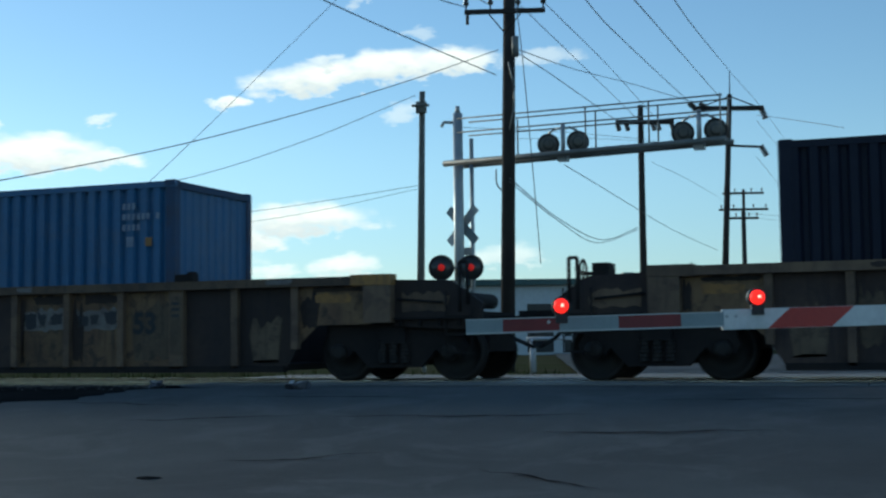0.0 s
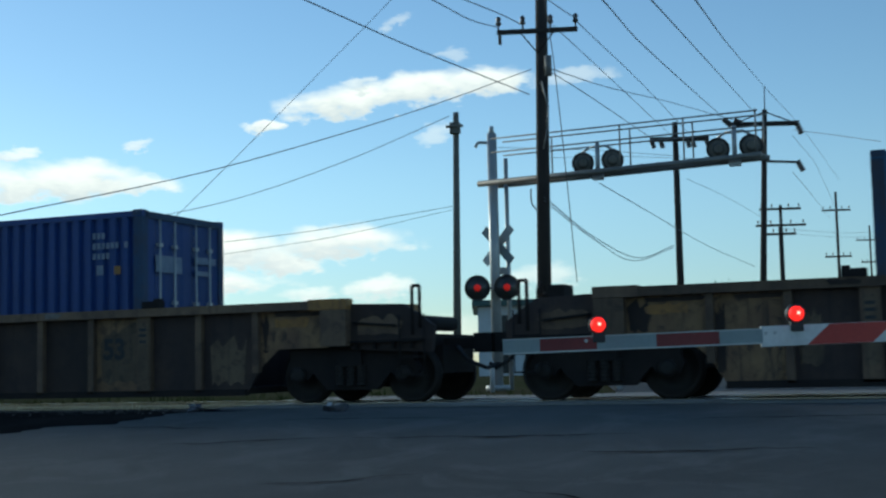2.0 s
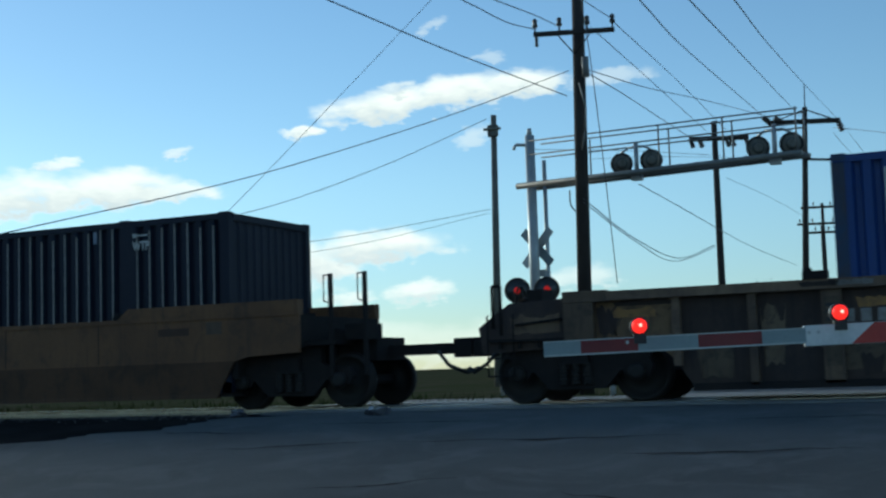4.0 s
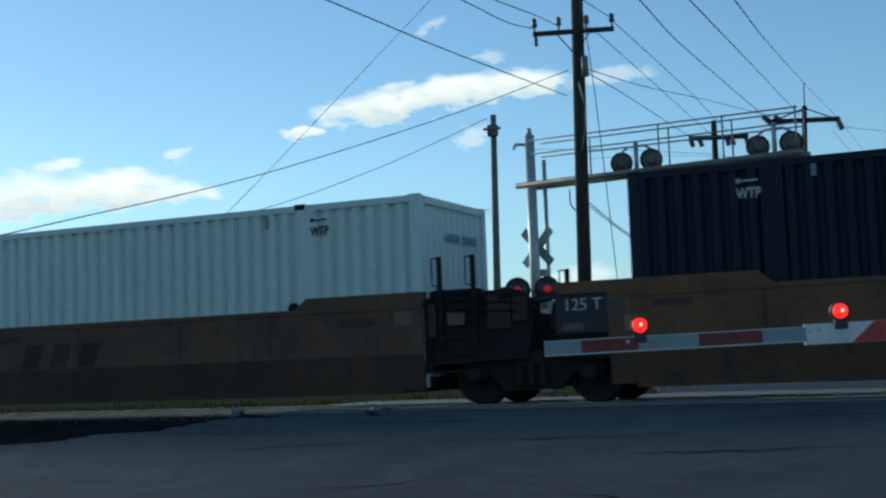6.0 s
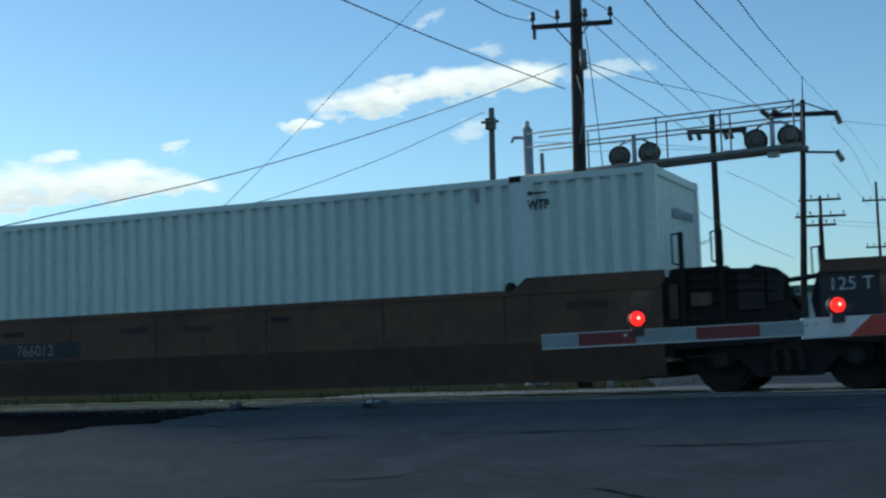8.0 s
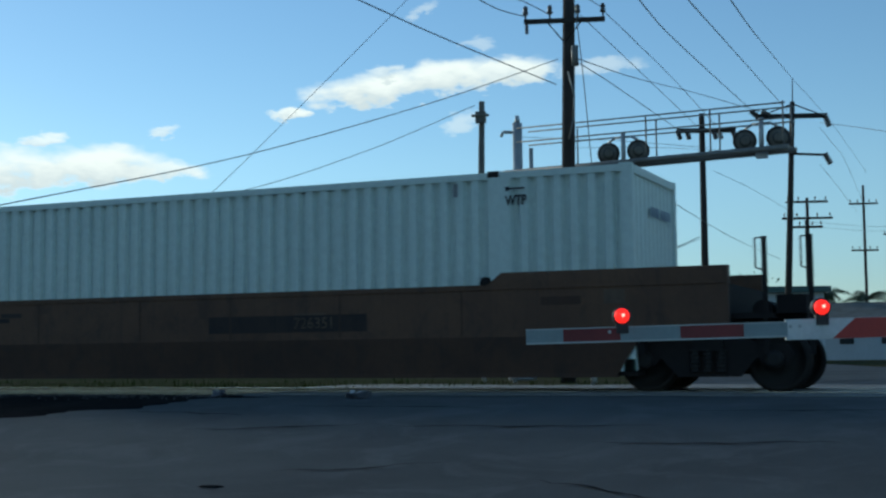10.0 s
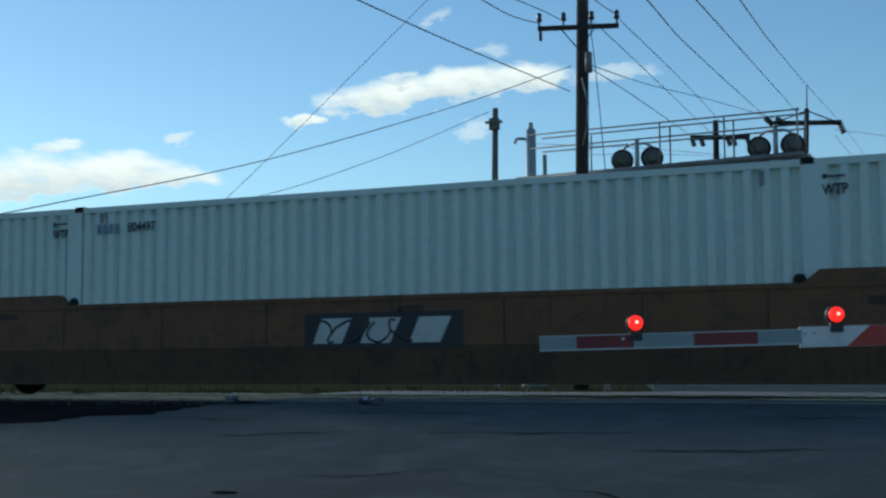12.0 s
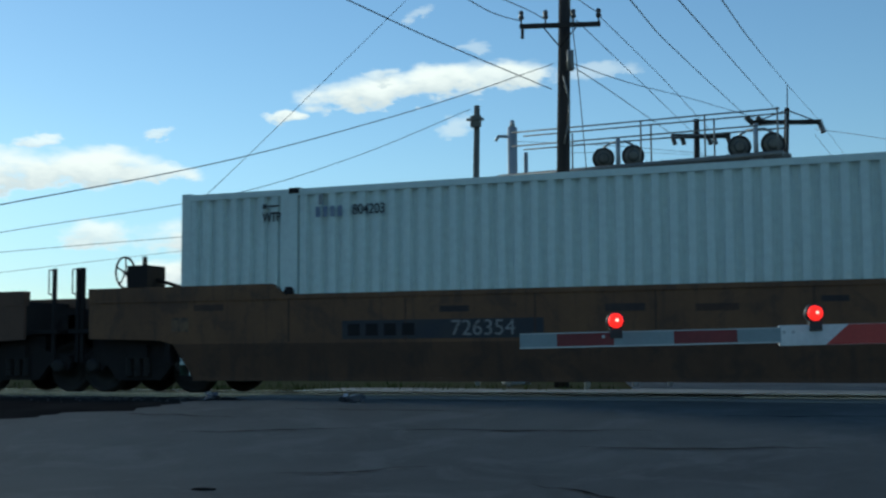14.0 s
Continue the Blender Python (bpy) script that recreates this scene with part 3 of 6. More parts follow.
        add_box(bm, h - 0.005, h + 0.012, 0.3, 0.8, top - 1.0, top - 0.92)
        part("sign_plate", bm, M_LETTER_FADED, root)
    return root


def bars(parent, rects, y, material, name="lettering", label=""):
    bm = bmesh.new()
    for x0, x1, z0, z1 in rects:
        add_box(bm, x0, x1, y, y + 0.004, z0, z1)
    return part(name, bm, material, parent, label)


def blue_marks(c, panel=True, fade=M_LETTER_FADED):
    """Code block near the door end and, at the other end, the tall pale sign."""
    h, y = 6.096, -1.219 - 0.004
    rows = [(h - 0.98 + 0.09 * i, h - 0.92 + 0.09 * i, 2.74, 2.84) for i in range(3)] + [(h - 0.98 + 0.09 * i, h - 0.92 + 0.09 * i, 2.57, 2.67) for i in (0, 1, 2, 3, 4, 5, 7)] + [(h - 0.98 + 0.09 * i, h - 0.92 + 0.09 * i, 2.4, 2.5) for i in range(4)]
    rows += [(h - 0.9, h - 0.77, 2.14, 2.3)]
    bars(c, rows, y, fade, "lettering")
    bars(c, [(h - 0.55, h - 0.43, 2.14, 2.28)], y, M_BRIGHT_YELLOW, "hazard_label", "small yellow square label")
    if panel:
        bars(c, [(-h + 0.66, -h + 1.06, 1.55, 2.96)], y - 0.001, M_LETTER_WHITE, "logo_panel", "tall pale sign panel with dark marks")
        bm = bmesh.new()
        yy = y - 0.005
        squiggle = [(-h + 0.82 + (0.075 if k % 2 else -0.07) * (1.0 if k % 3 else 0.4), yy, 1.86 + 0.066 * k) for k in range(16)]
        add_path(bm, squiggle, 0.016, 5)
        add_path(bm, [(-h + 0.77, yy, 1.86), (-h + 0.77, yy, 2.4), (-h + 0.86, yy, 2.45), (-h + 0.86, yy, 2.86)], 0.012, 5)
        for i in range(16):
            a, b = 2 * math.pi * i / 16, 2 * math.pi * (i + 1) / 16
            add_path(bm, [(-h + 0.82 + 0.085 * math.cos(a), yy, 1.7 + 0.1 * math.sin(a)), (-h + 0.82 + 0.085 * math.cos(b), yy, 1.7 + 0.1 * math.sin(b))], 0.014, 5)
        for i in range(4):
            add_box(bm, -h + 0.96, -h + 1.0, yy, yy + 0.003, 1.72 + i * 0.2, 1.78 + i * 0.2)
        part("logo_mark", bm, M_BLUE_DEEP, c)


def white_marks(c, number, dark=M_LETTER_DARK):
    h, y = 8.077, -1.295 - 0.004
    for x in (-h + 1.67, h - 1.72):
        lettering("lettering", "WTP", 0.2, dark, c, face_south(x, y, 2.74), "", 0.75, 0.006)
        bars(c, [(x - 0.13, x + 0.13, 2.905, 2.93), (x - 0.16, x - 0.1, 2.885, 2.95)], y, dark, "arrow_mark")
    if number:
        lettering("lettering", number, 0.22, dark, c, face_south(-h + 3.36, y, 2.79), "", 0.84, 0.003)
        bars(c, [(-h + 2.45 + 0.125 * i, -h + 2.53 + 0.125 * i, 2.71, 2.87) for i in range(4)], y, M_LETTER_FADED)
        # end number as bars
        for i0, i1 in ((0, 4), (5, 10)):
            bm = bmesh.new()
            for i in range(i0, i1):
                add_box(bm, h + 0.001, h + 0.005, -0.3 + i * 0.12, -0.22 + i * 0.12, 2.52, 2.66)
            part("end_number", bm, M_LETTER_FADED, c)
    for x0, z0, z1 in ((-h + 2.5, 2.9, 3.06), (h - 2.7, 2.84, 3.04)):
        bars(c, [(x0, x0 + 0.07, z0, z1)], y, M_ROOF if number else M_LETTER_FADED, "data_plate")


def wheelset(parent, x):
    """Two wheels on an axle, turning together; axis along y."""
    ws = new("wheelset", None)
    ws.parent = parent
    bm = bmesh.new()
    prof = [(0.09, -0.06), (0.13, -0.05), (0.16, -0.012), (0.34, 0.0), (0.36, -0.05), (0.415, -0.055), (0.42, 0.05), (0.445, 0.06), (0.445, 0.085), (0.37, 0.09), (0.34, 0.04), (0.16, 0.03), (0.13, 0.09), (0.09, 0.09)]
    add_lathe(bm, prof, (0, -0.77, 0), (0, 1, 0), 28)
    part("wheel", bm, M_WHEEL, ws)
    bm = bmesh.new()
    add_lathe(bm, prof, (0, 0.77, 0), (0, -1, 0), 28)
    part("wheel", bm, M_WHEEL, ws)
    bm = bmesh.new()
    add_tube(bm, (0, -1.0, 0), (0, 1.0, 0), 0.08, 0.08, 14)
    # three bolts of each bearing cap
    for s in (-1, 1):
        for k in range(3):
            a = k * 2.094
            add_tube(bm, (0.045 * math.cos(a), s * 1.0, 0.045 * math.sin(a)), (0.045 * math.cos(a), s * 1.025, 0.045 * math.sin(a)), 0.018, 0.018, 6)
    part("axle", bm, M_GRIME, ws)
    ws.matrix_basis = pose(x, 0, 0.42)
    WHEELS.append((ws, x))
    return ws


def truck(parent, x):
    """A two-axle freight truck: cast side frames, springs, bolster, wheelsets."""
    for s in (-1, 1):
        bm = bmesh.new()
        y0, y1 = s * 1.0 - 0.07, s * 1.0 + 0.07
        out = [(-1.12, 0.5), (-1.05, 0.62), (-0.66, 0.66), (-0.36, 0.78), (0.36, 0.78), (0.66, 0.66), (1.05, 0.62), (1.12, 0.5), (1.05, 0.36), (0.74, 0.36), (0.66, 0.46), (0.42, 0.2), (-0.42, 0.2), (-0.66, 0.46), (-0.74, 0.36), (-1.05, 0.36)]
        add_prism(bm, [(x + px, pz) for px, pz in out], y0, y1)
        bevel(bm, 0.015)
        part("side_frame", bm, M_GRIME, parent)
        for k in (-0.18, 0.0, 0.18):
            bm = bmesh.new()
            coil = []
            for q in range(6):
                coil += [(0.05, q * 0.055 - 0.012), (0.075, q * 0.055), (0.075, q * 0.055 + 0.025)]
            add_lathe(bm, coil, (x + k, s * 1.08, 0.27), (0, 0, 1), 10)
            part("spring", bm, M_WHEEL, parent)
        for k in (-0.89, 0.89):
            bm = bmesh.new()
            add_lathe(bm, [(0.1, 0), (0.125, 0.03), (0.125, 0.1), (0.07, 0.13)], (x + k, s * 1.05, 0.43), (0, s, 0), 16)
            part("bearing_cap", bm, M_WHEEL, parent)
    bm = bmesh.new()
    add_box(bm, x - 0.2, x + 0.2, -1.15, 1.15, 0.55, 0.78)
    bevel(bm, 0.03)
    part("bolster", bm, M_GRIME, parent)
    wheelset(parent, x - 0.89), wheelset(parent, x + 0.89)


def brake_wheel(parent, x, y, z, r=0.28):
    """A spoked wheel that faces along the train."""
    bm = bmesh.new()
    n = 24
    add_path(bm, [(x, y + r * math.cos(2 * math.pi * i / n), z + r * math.sin(2 * math.pi * i / n)) for i in range(n + 1)], 0.018, 6)
    for k in range(5):
        q = k * 2 * math.pi / 5 + 0.3
        add_tube(bm, (x, y, z), (x, y + r * math.cos(q), z + r * math.sin(q)), 0.013, 0.013, 6)
    add_tube(bm, (x - 0.03, y, z), (x + 0.25, y, z), 0.03, 0.03, 10)
    part("brake_wheel", bm, M_GRIME, parent, "black spoked hand-brake wheel")


def coupler(parent, x, s, reach):
    """Drawbar and knuckle pointing to s, from x on."""
    bm = bmesh.new()
    e = x + s * reach
    add_box(bm, min(x, e), max(x, e), -0.09, 0.09, 0.78, 0.95)
    add_box(bm, min(e - s * 0.3, e), max(e - s * 0.3, e), -0.2, 0.14, 0.72, 1.02)
    bevel(bm, 0.03)
    part("coupler", bm, M_GRIME, parent)
    bm = bmesh.new()
    add_path(bm, [(e - s * 0.5, -0.35, 0.82), (e - s * 0.3, -0.4, 0.6), (e - s * 0.05, -0.3, 0.48), (e + s * 0.1, -0.15, 0.55)], 0.03, 8)
    part("air_hose", bm, M_BLACK, parent)


def worn_patch(parent, x0, x1, z0, z1, y, seed, material, name="worn_paint"):
    """A ragged-edged remnant of paint on a side."""
    rng = random.Random(seed)
    n = 9
    top = [(x1 - (x1 - x0) * k / n, z1 - rng.uniform(0, 0.32) * (z1 - z0) * (1.6 if k in (0, n) else 1.0)) for k in range(n + 1)]
    low = [(x0 + (x1 - x0) * k / n, z0 + rng.uniform(0, 0.12) * (z1 - z0)) for k in range(n + 1)]
    low[0], low[-1] = (x0 + rng.uniform(0.0, 0.08), low[0][1]), (x1 - rng.uniform(0.0, 0.08), low[-1][1])
    bm = bmesh.new()
    add_prism(bm, low + top, y - 0.006, y - 0.002)
    part(name, bm, material, parent)


def yellow_well_car(seed, panels):
    """Ribbed well car, 19.6 m over its sides; origin at its middle on the rails. panels: one letter a panel
    (T tan, D dark, L tan patch on dark, B tan board low, H tan on one half, P repaint patch, X patch and old number, E emblem, N load figure)."""
    rng = random.Random(seed)
    root = thing("well_car", "weathered yellow ribbed railway well car with grimy panels", "well car", "well cars of the train")
    Y = -1.34
    half = 9.82
    ribs = [i * 1.03 for i in range(-8, 9)]
    # panels between the ribs, recessed
    edges = [-9.45] + ribs + [9.45]

    def sill(x):
        """Lower edge of the side: level, then rising steeply over the truck."""
        return 0.2 if abs(x) < 8.05 else min(0.84, 0.2 + (abs(x) - 8.05) * 1.5) if abs(x) < 8.3 else min(0.84, 0.575 + (abs(x) - 8.3) * 0.88)
    for s in (-1, 1):
        y0, y1 = (Y + 0.12, Y + 0.14) if s < 0 else (-Y - 0.14, -Y - 0.12)
        for q, (a, b) in enumerate(zip(edges, edges[1:])):
            mid_x = (a + b) / 2
            kind = panels[q]
            foot = [(x, sill(x)) for x in sorted({a, b, *[k for k in (-8.6, -8.3, -8.05, 8.05, 8.3, 8.6) if a < k < b]})]
            bm = bmesh.new()
            add_prism(bm, foot + [(b, 1.42), (a, 1.42)], y0, y1)
            # the dark panels hold both stains and the chord's shade in their colour
            part("side_panel", bm, M_YELLOW if kind in "TEN" else M_DARK_PANEL, root)
            if s > 0:
                continue
            k = seed * 40 + q
            if kind == "L":
                c0, c1 = a + rng.uniform(0.15, 0.25), b - rng.uniform(0.18, 0.3)
                worn_patch(root, c0, c1, 0.27, rng.uniform(0.95, 1.25), y0, k, M_TAN)
            elif kind == "B":
                worn_patch(root, a + 0.09, b - 0.09, 0.27, 0.82, y0, k, M_TAN)
            elif kind == "H":
                worn_patch(root, a + 0.08, mid_x - 0.08, 0.4, 1.3, y0, k, M_TAN)
            elif kind == "N":
                worn_patch(root, a + 0.13, b - 0.13, 0.3, 1.36, y0, k, M_TAN)
            elif kind == "X":
                worn_patch(root, a + 0.12, b - 0.1, 0.3, 0.92, y0, k, M_TAN)
                worn_patch(root, mid_x - 0.2, mid_x + 0.1, 0.27, 0.6, y0 - 0.005, k + 5, M_DARK_PANEL, "soot_streak")
                for n in range(4):
                    bars(root, [(a + 0.14 + 0.21 * n, a + 0.27 + 0.21 * n, 0.98, 1.15)], y0 - 0.006, M_SPRAY_GLINT, "number_mark")
            elif kind == "P":
                worn_patch(root, mid_x - 0.25, mid_x + 0.22, 0.85, 1.2, y0, k, M_TAN)
            if kind in "PX" or abs(mid_x) > 8.3:
                w = 0.3 if kind == "T" else 0.22
                worn_patch(root, mid_x - w, mid_x + w, 1.16, 1.33, y0 - 0.005, k + 3, M_BRIGHT_YELLOW, "repaint_patch")
            if kind == "E":        # old emblem: pale board with dark, broken marks
                worn_patch(root, a + 0.09, b - 0.09, 0.8, 1.24, y0, k, M_SCUFF, "emblem_board")
                for n in range(3):
                    xx = a + 0.14 + 0.26 * n
                    worn_patch(root, xx, xx + rng.uniform(0.16, 0.25), rng.uniform(0.82, 0.92), rng.uniform(1.05, 1.16), y0 - 0.006, k * 3 + n, M_DECAL, "emblem")
            if kind in "TE":      # dark streaks beside the ribs; chord's shade painted along the top
                worn_patch(root, a + 0.06, a + rng.uniform(0.15, 0.4), sill(a + 0.2) + 0.08, 1.4, y0 - 0.004, k + 11, M_DARK_PANEL, "soot_streak")
                worn_patch(root, a + 0.3, b - 0.06, 1.24 if kind != "T" else 1.33, 1.418, y0 - 0.004, k + 13, M_DARK_PANEL, "soot_streak")
        if s < 0:                  # data plates on the wide ribs, scuffs along the chord
            for x in (6.18, -6.18):
                bm = bmesh.new()
                add_box(bm, x - 0.1, x + 0.1, Y + 0.012, Y + 0.0195, 0.42, 1.32)
                plate = part("data_plate", bm, M_TAN, root)
                bm = bmesh.new()
                for z in (1.0, 1.1, 1.19):
                    add_box(bm, x - 0.07, x + 0.06, Y + 0.008, Y + 0.0115, z, z + 0.045)
                part("stencil_marks", bm, M_DECAL, plate)
            for n in range(5):
                x = rng.uniform(-7.5, 8.5)
                worn_patch(root, x, x + rng.uniform(0.25, 0.6), 1.45, 1.54, Y - 0.03, seed * 9 + n, M_SCUFF if n % 2 else M_DARK_PANEL, "chord_scuff")
        for i, x in enumerate(ribs):
            wide = abs(x) < 0.1 or abs(abs(x) - 6.18) < 0.1
            w = 0.13 if wide else 0.055
            zb = sill(x)
            bm = bmesh.new()
            ya, yb = (Y + 0.02, Y + 0.125) if s < 0 else (-Y - 0.125, -Y - 0.02)
            add_box(bm, x - w, x + w, ya, yb, zb, 1.425)
            bevel(bm, 0.012)
            part("rib", bm, M_YELLOW_RIB, root)
        bm = bmesh.new()
        ya, yb = (Y - 0.03, Y + 0.16) if s < 0 else (-Y - 0.16, -Y + 0.03)
        add_box(bm, -half, half, ya, yb, 1.42, 1.55)
        bevel(bm, 0.015)
        part("top_chord", bm, M_YELLOW_RIB, root)
        bm = bmesh.new()
        ya, yb = (Y + 0.02, Y + 0.16) if s < 0 else (-Y - 0.16, -Y - 0.02)
        add_box(bm, -8.05, 8.05, ya, yb, 0.14, 0.24)
        bevel(bm, 0.015)
        part("bottom_chord", bm, M_GRIME, root)
        for e in (-1, 1):
            bm = bmesh.new()
            ya, yb = (Y - 0.035, Y + 0.2) if s < 0 else (-Y - 0.2, -Y + 0.035)
            add_box(bm, min(e * 9.4, e * 9.83), max(e * 9.4, e * 9.83), ya, yb, 0.86, 1.405)
            bevel(bm, 0.02)
            part("end_post", bm, M_YELLOW_RIB, root)
            bm = bmesh.new()
            add_box(bm, min(e * 9.2, e * 9.84), max(e * 9.2, e * 9.84), ya - 0.004, yb + 0.004, 1.41, 1.57)
            bevel(bm, 0.015)
            part("end_cap", bm, M_BRIGHT_YELLOW if e > 0 else M_YELLOW_RIB, root)
    # corner guides that keep the container in the well
    for e in (-1, 1):
        for s in (-1, 1):
            bm = bmesh.new()
            add_box(bm, e * 6.36 - 0.16, e * 6.36 + 0.16, s * 1.3 - 0.09, s * 1.3 + 0.09, 1.552, 1.66)
            add_box(bm, e * 6.46 - 0.05, e * 6.46 + 0.05, s * 1.3 - 0.07, s * 1.3 + 0.07, 1.66, 1.7)
            bevel(bm, 0.015)
            part("container_guide", bm, M_GRIME, root)
    # well floor and cross-members
    bm = bmesh.new()
    add_box(bm, -8.0, 8.0, -1.18, 1.18, 0.16, 0.26)
    part("well_floor", bm, M_GRIME, root)
    for e in (-1, 1):
        bm = bmesh.new()          # end platform over the truck
        add_box(bm, min(e * 8.6, e * 10.9), max(e * 8.6, e * 10.9), -1.18, 1.18, 0.84, 1.02)
        add_box(bm, min(e * 8.6, e * 9.4), max(e * 8.6, e * 9.4), -1.18, 1.18, 1.02, 1.3)
        bevel(bm, 0.02)
        part("end_platform", bm, M_GRIME, root)
        bm = bmesh.new()          # sloping end sill with its side plate
        add_prism(bm, [(e * 9.83, 0.8), (e * 11.15, 0.74), (e * 11.2, 1.12), (e * 10.95, 1.3), (e * 10.7, 1.46), (e * 9.83, 1.49)], -1.2, -1.1)
        part("end_plate", bm, M_DARK_PANEL, root)
        worn_patch(root, min(e * 9.95, e * 10.7), max(e * 9.95, e * 10.7), 1.0, 1.32, -1.2, seed + 60 + e, M_YELLOW_RIB)
        bm = bmesh.new()          # step board and brackets along the plate
        add_box(bm, min(e * 9.85, e * 11.0), max(e * 9.85, e * 11.0), -1.3, -1.2, 0.9, 0.93)
        for k in range(4):
            add_box(bm, e * (9.95 + 0.3 * k) - 0.02, e * (9.95 + 0.3 * k) + 0.02, -1.27, -1.2, 0.8, 0.9)
        add_tube(bm, (e * 9.9, -1.25, 1.2), (e * 10.6, -1.25, 1.14), 0.02, 0.02, 6)
        part("step_board", bm, M_GRIME, root)
        bm = bmesh.new()          # air gear and cross bar on the platform
        add_box(bm, e * 10.2 - 0.2, e * 10.2 + 0.2, -0.9, -0.3, 1.02, 1.42)
        add_tube(bm, (e * 10.6, -0.95, 1.2), (e * 10.6, 0.95, 1.2), 0.12, 0.12, 14)
        add_box(bm, e * 9.95 - 0.06, e * 9.95 + 0.06, -1.1, 1.1, 1.3, 1.42)
        bevel(bm, 0.015)
        part("air_gear", bm, M_GRIME, root)
        bm = bmesh.new()          # corner steps and grab iron
        x = e * 10.85
        for z in (0.4, 0.66, 0.92):
            add_box(bm, x - 0.2, x + 0.2, -1.26, -1.16, z, z + 0.025)
        for dx in (-0.2, 0.2):
            add_tube(bm, (x + dx, -1.24, 0.4), (x + dx, -1.24, 1.3), 0.014, 0.014, 6)
        add_path(bm, [(x, -1.2, 1.0), (x, -1.2, 1.72), (x + e * 0.12, -1.2, 1.72), (x + e * 0.12, -1.2, 1.1)], 0.028, 6)
        part("corner_ladder", bm, M_GRIME, root)
        bm = bmesh.new()          # brake rigging and draft sill that fill the space between the wheels
        add_box(bm, min(e * 8.45, e * 11.1), max(e * 8.45, e * 11.1), -0.62, 0.62, 0.42, 0.84)
        add_box(bm, min(e * 8.7, e * 10.8), max(e * 8.7, e * 10.8), -1.05, -0.9, 0.6, 0.84)
        bevel(bm, 0.03)
        part("draft_sill", bm, M_GRIME, root)
        truck(root, e * 9.77)
        coupler(root, e * 10.9, e, 0.82)
    brake_wheel(root, -11.3, 0.85, 1.6, 0.22)
    bm = bmesh.new()
    add_box(bm, -11.1, -10.85, 0.6, 1.1, 1.0, 1.75)
    bevel(bm, 0.02)
    part("brake_gear", bm, M_GRIME, root)
    lettering("lettering", "53", 0.46, M_LETTER_DARK, root, face_south(5.55, Y + 0.11, 0.9), "", 0.95, 0.016)
    return root


def unit_side(parent, x0, x1, raised_left, raised_right, low0, low1, coat, coat_low, Y=-1.36):
    """One side of a smooth-walled well unit: upper wall, inward-sloping lower wall from low0 to low1, chords, raised ends."""
    for s in (-1, 1):
        def yy(a):
            return a if s < 0 else -a
        bm = bmesh.new()
        add_prism(bm, [(x0, 0.88), (low0 - 0.25, 0.84), (low0, 0.78), (low1, 0.78), (low1 + 0.25, 0.84), (x1, 0.88), (x1, 1.46), (x0, 1.46)] if x0 < low0 - 0.3 or x1 > low1 + 0.3 else [(x0, 0.78), (x1, 0.78), (x1, 1.46), (x0, 1.46)], min(yy(Y), yy(Y + 0.05)), max(yy(Y), yy(Y + 0.05)))
        part("side_wall", bm, coat, parent)
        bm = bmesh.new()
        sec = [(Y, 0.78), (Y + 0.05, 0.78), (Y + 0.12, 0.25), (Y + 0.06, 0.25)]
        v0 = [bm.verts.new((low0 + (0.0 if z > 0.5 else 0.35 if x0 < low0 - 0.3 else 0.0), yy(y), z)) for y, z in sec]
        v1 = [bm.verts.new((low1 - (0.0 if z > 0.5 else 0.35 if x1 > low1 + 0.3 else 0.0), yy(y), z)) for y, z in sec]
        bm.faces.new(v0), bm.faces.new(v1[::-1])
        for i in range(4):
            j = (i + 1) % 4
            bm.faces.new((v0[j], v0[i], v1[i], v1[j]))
        # the darker coat paints the shade below the fold
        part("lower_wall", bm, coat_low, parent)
        bm = bmesh.new()
        add_box(bm, x0, x1, min(yy(Y - 0.02), yy(Y + 0.12)), max(yy(Y - 0.02), yy(Y + 0.12)), 1.46, 1.53)
        bevel(bm, 0.012)
        part("top_chord", bm, coat, parent)
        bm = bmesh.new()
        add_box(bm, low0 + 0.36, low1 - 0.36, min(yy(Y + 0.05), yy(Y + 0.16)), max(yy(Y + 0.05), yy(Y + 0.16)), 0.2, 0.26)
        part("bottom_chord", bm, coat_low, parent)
        for xa, xb, inner in (raised_left, raised_right):
            bm = bmesh.new()
            add_prism(bm, [(xa, 1.53), (xb, 1.53), (xb - 0.0, 1.7) if inner < 0 else (xb - 0.22, 1.7), (xa + 0.22, 1.7) if inner < 0 else (xa, 1.7)], min(yy(Y - 0.025), yy(Y + 0.14)), max(yy(Y - 0.025), yy(Y + 0.14)))
            bevel(bm, 0.012)
            part("raised_chord", bm, coat, parent)
            bm = bmesh.new()
            xe = xa - 0.05 if inner < 0 else xb + 0.05
            add_lathe(bm, [(0.02, -0.08), (0.08, -0.07), (0.09, 0.0), (0.06, 0.07), (0.02, 0.08)], (xe, yy(Y + 0.06), 1.57), (0, 0, 1), 12)
            part("container_guide", bm, M_GRIME, parent)


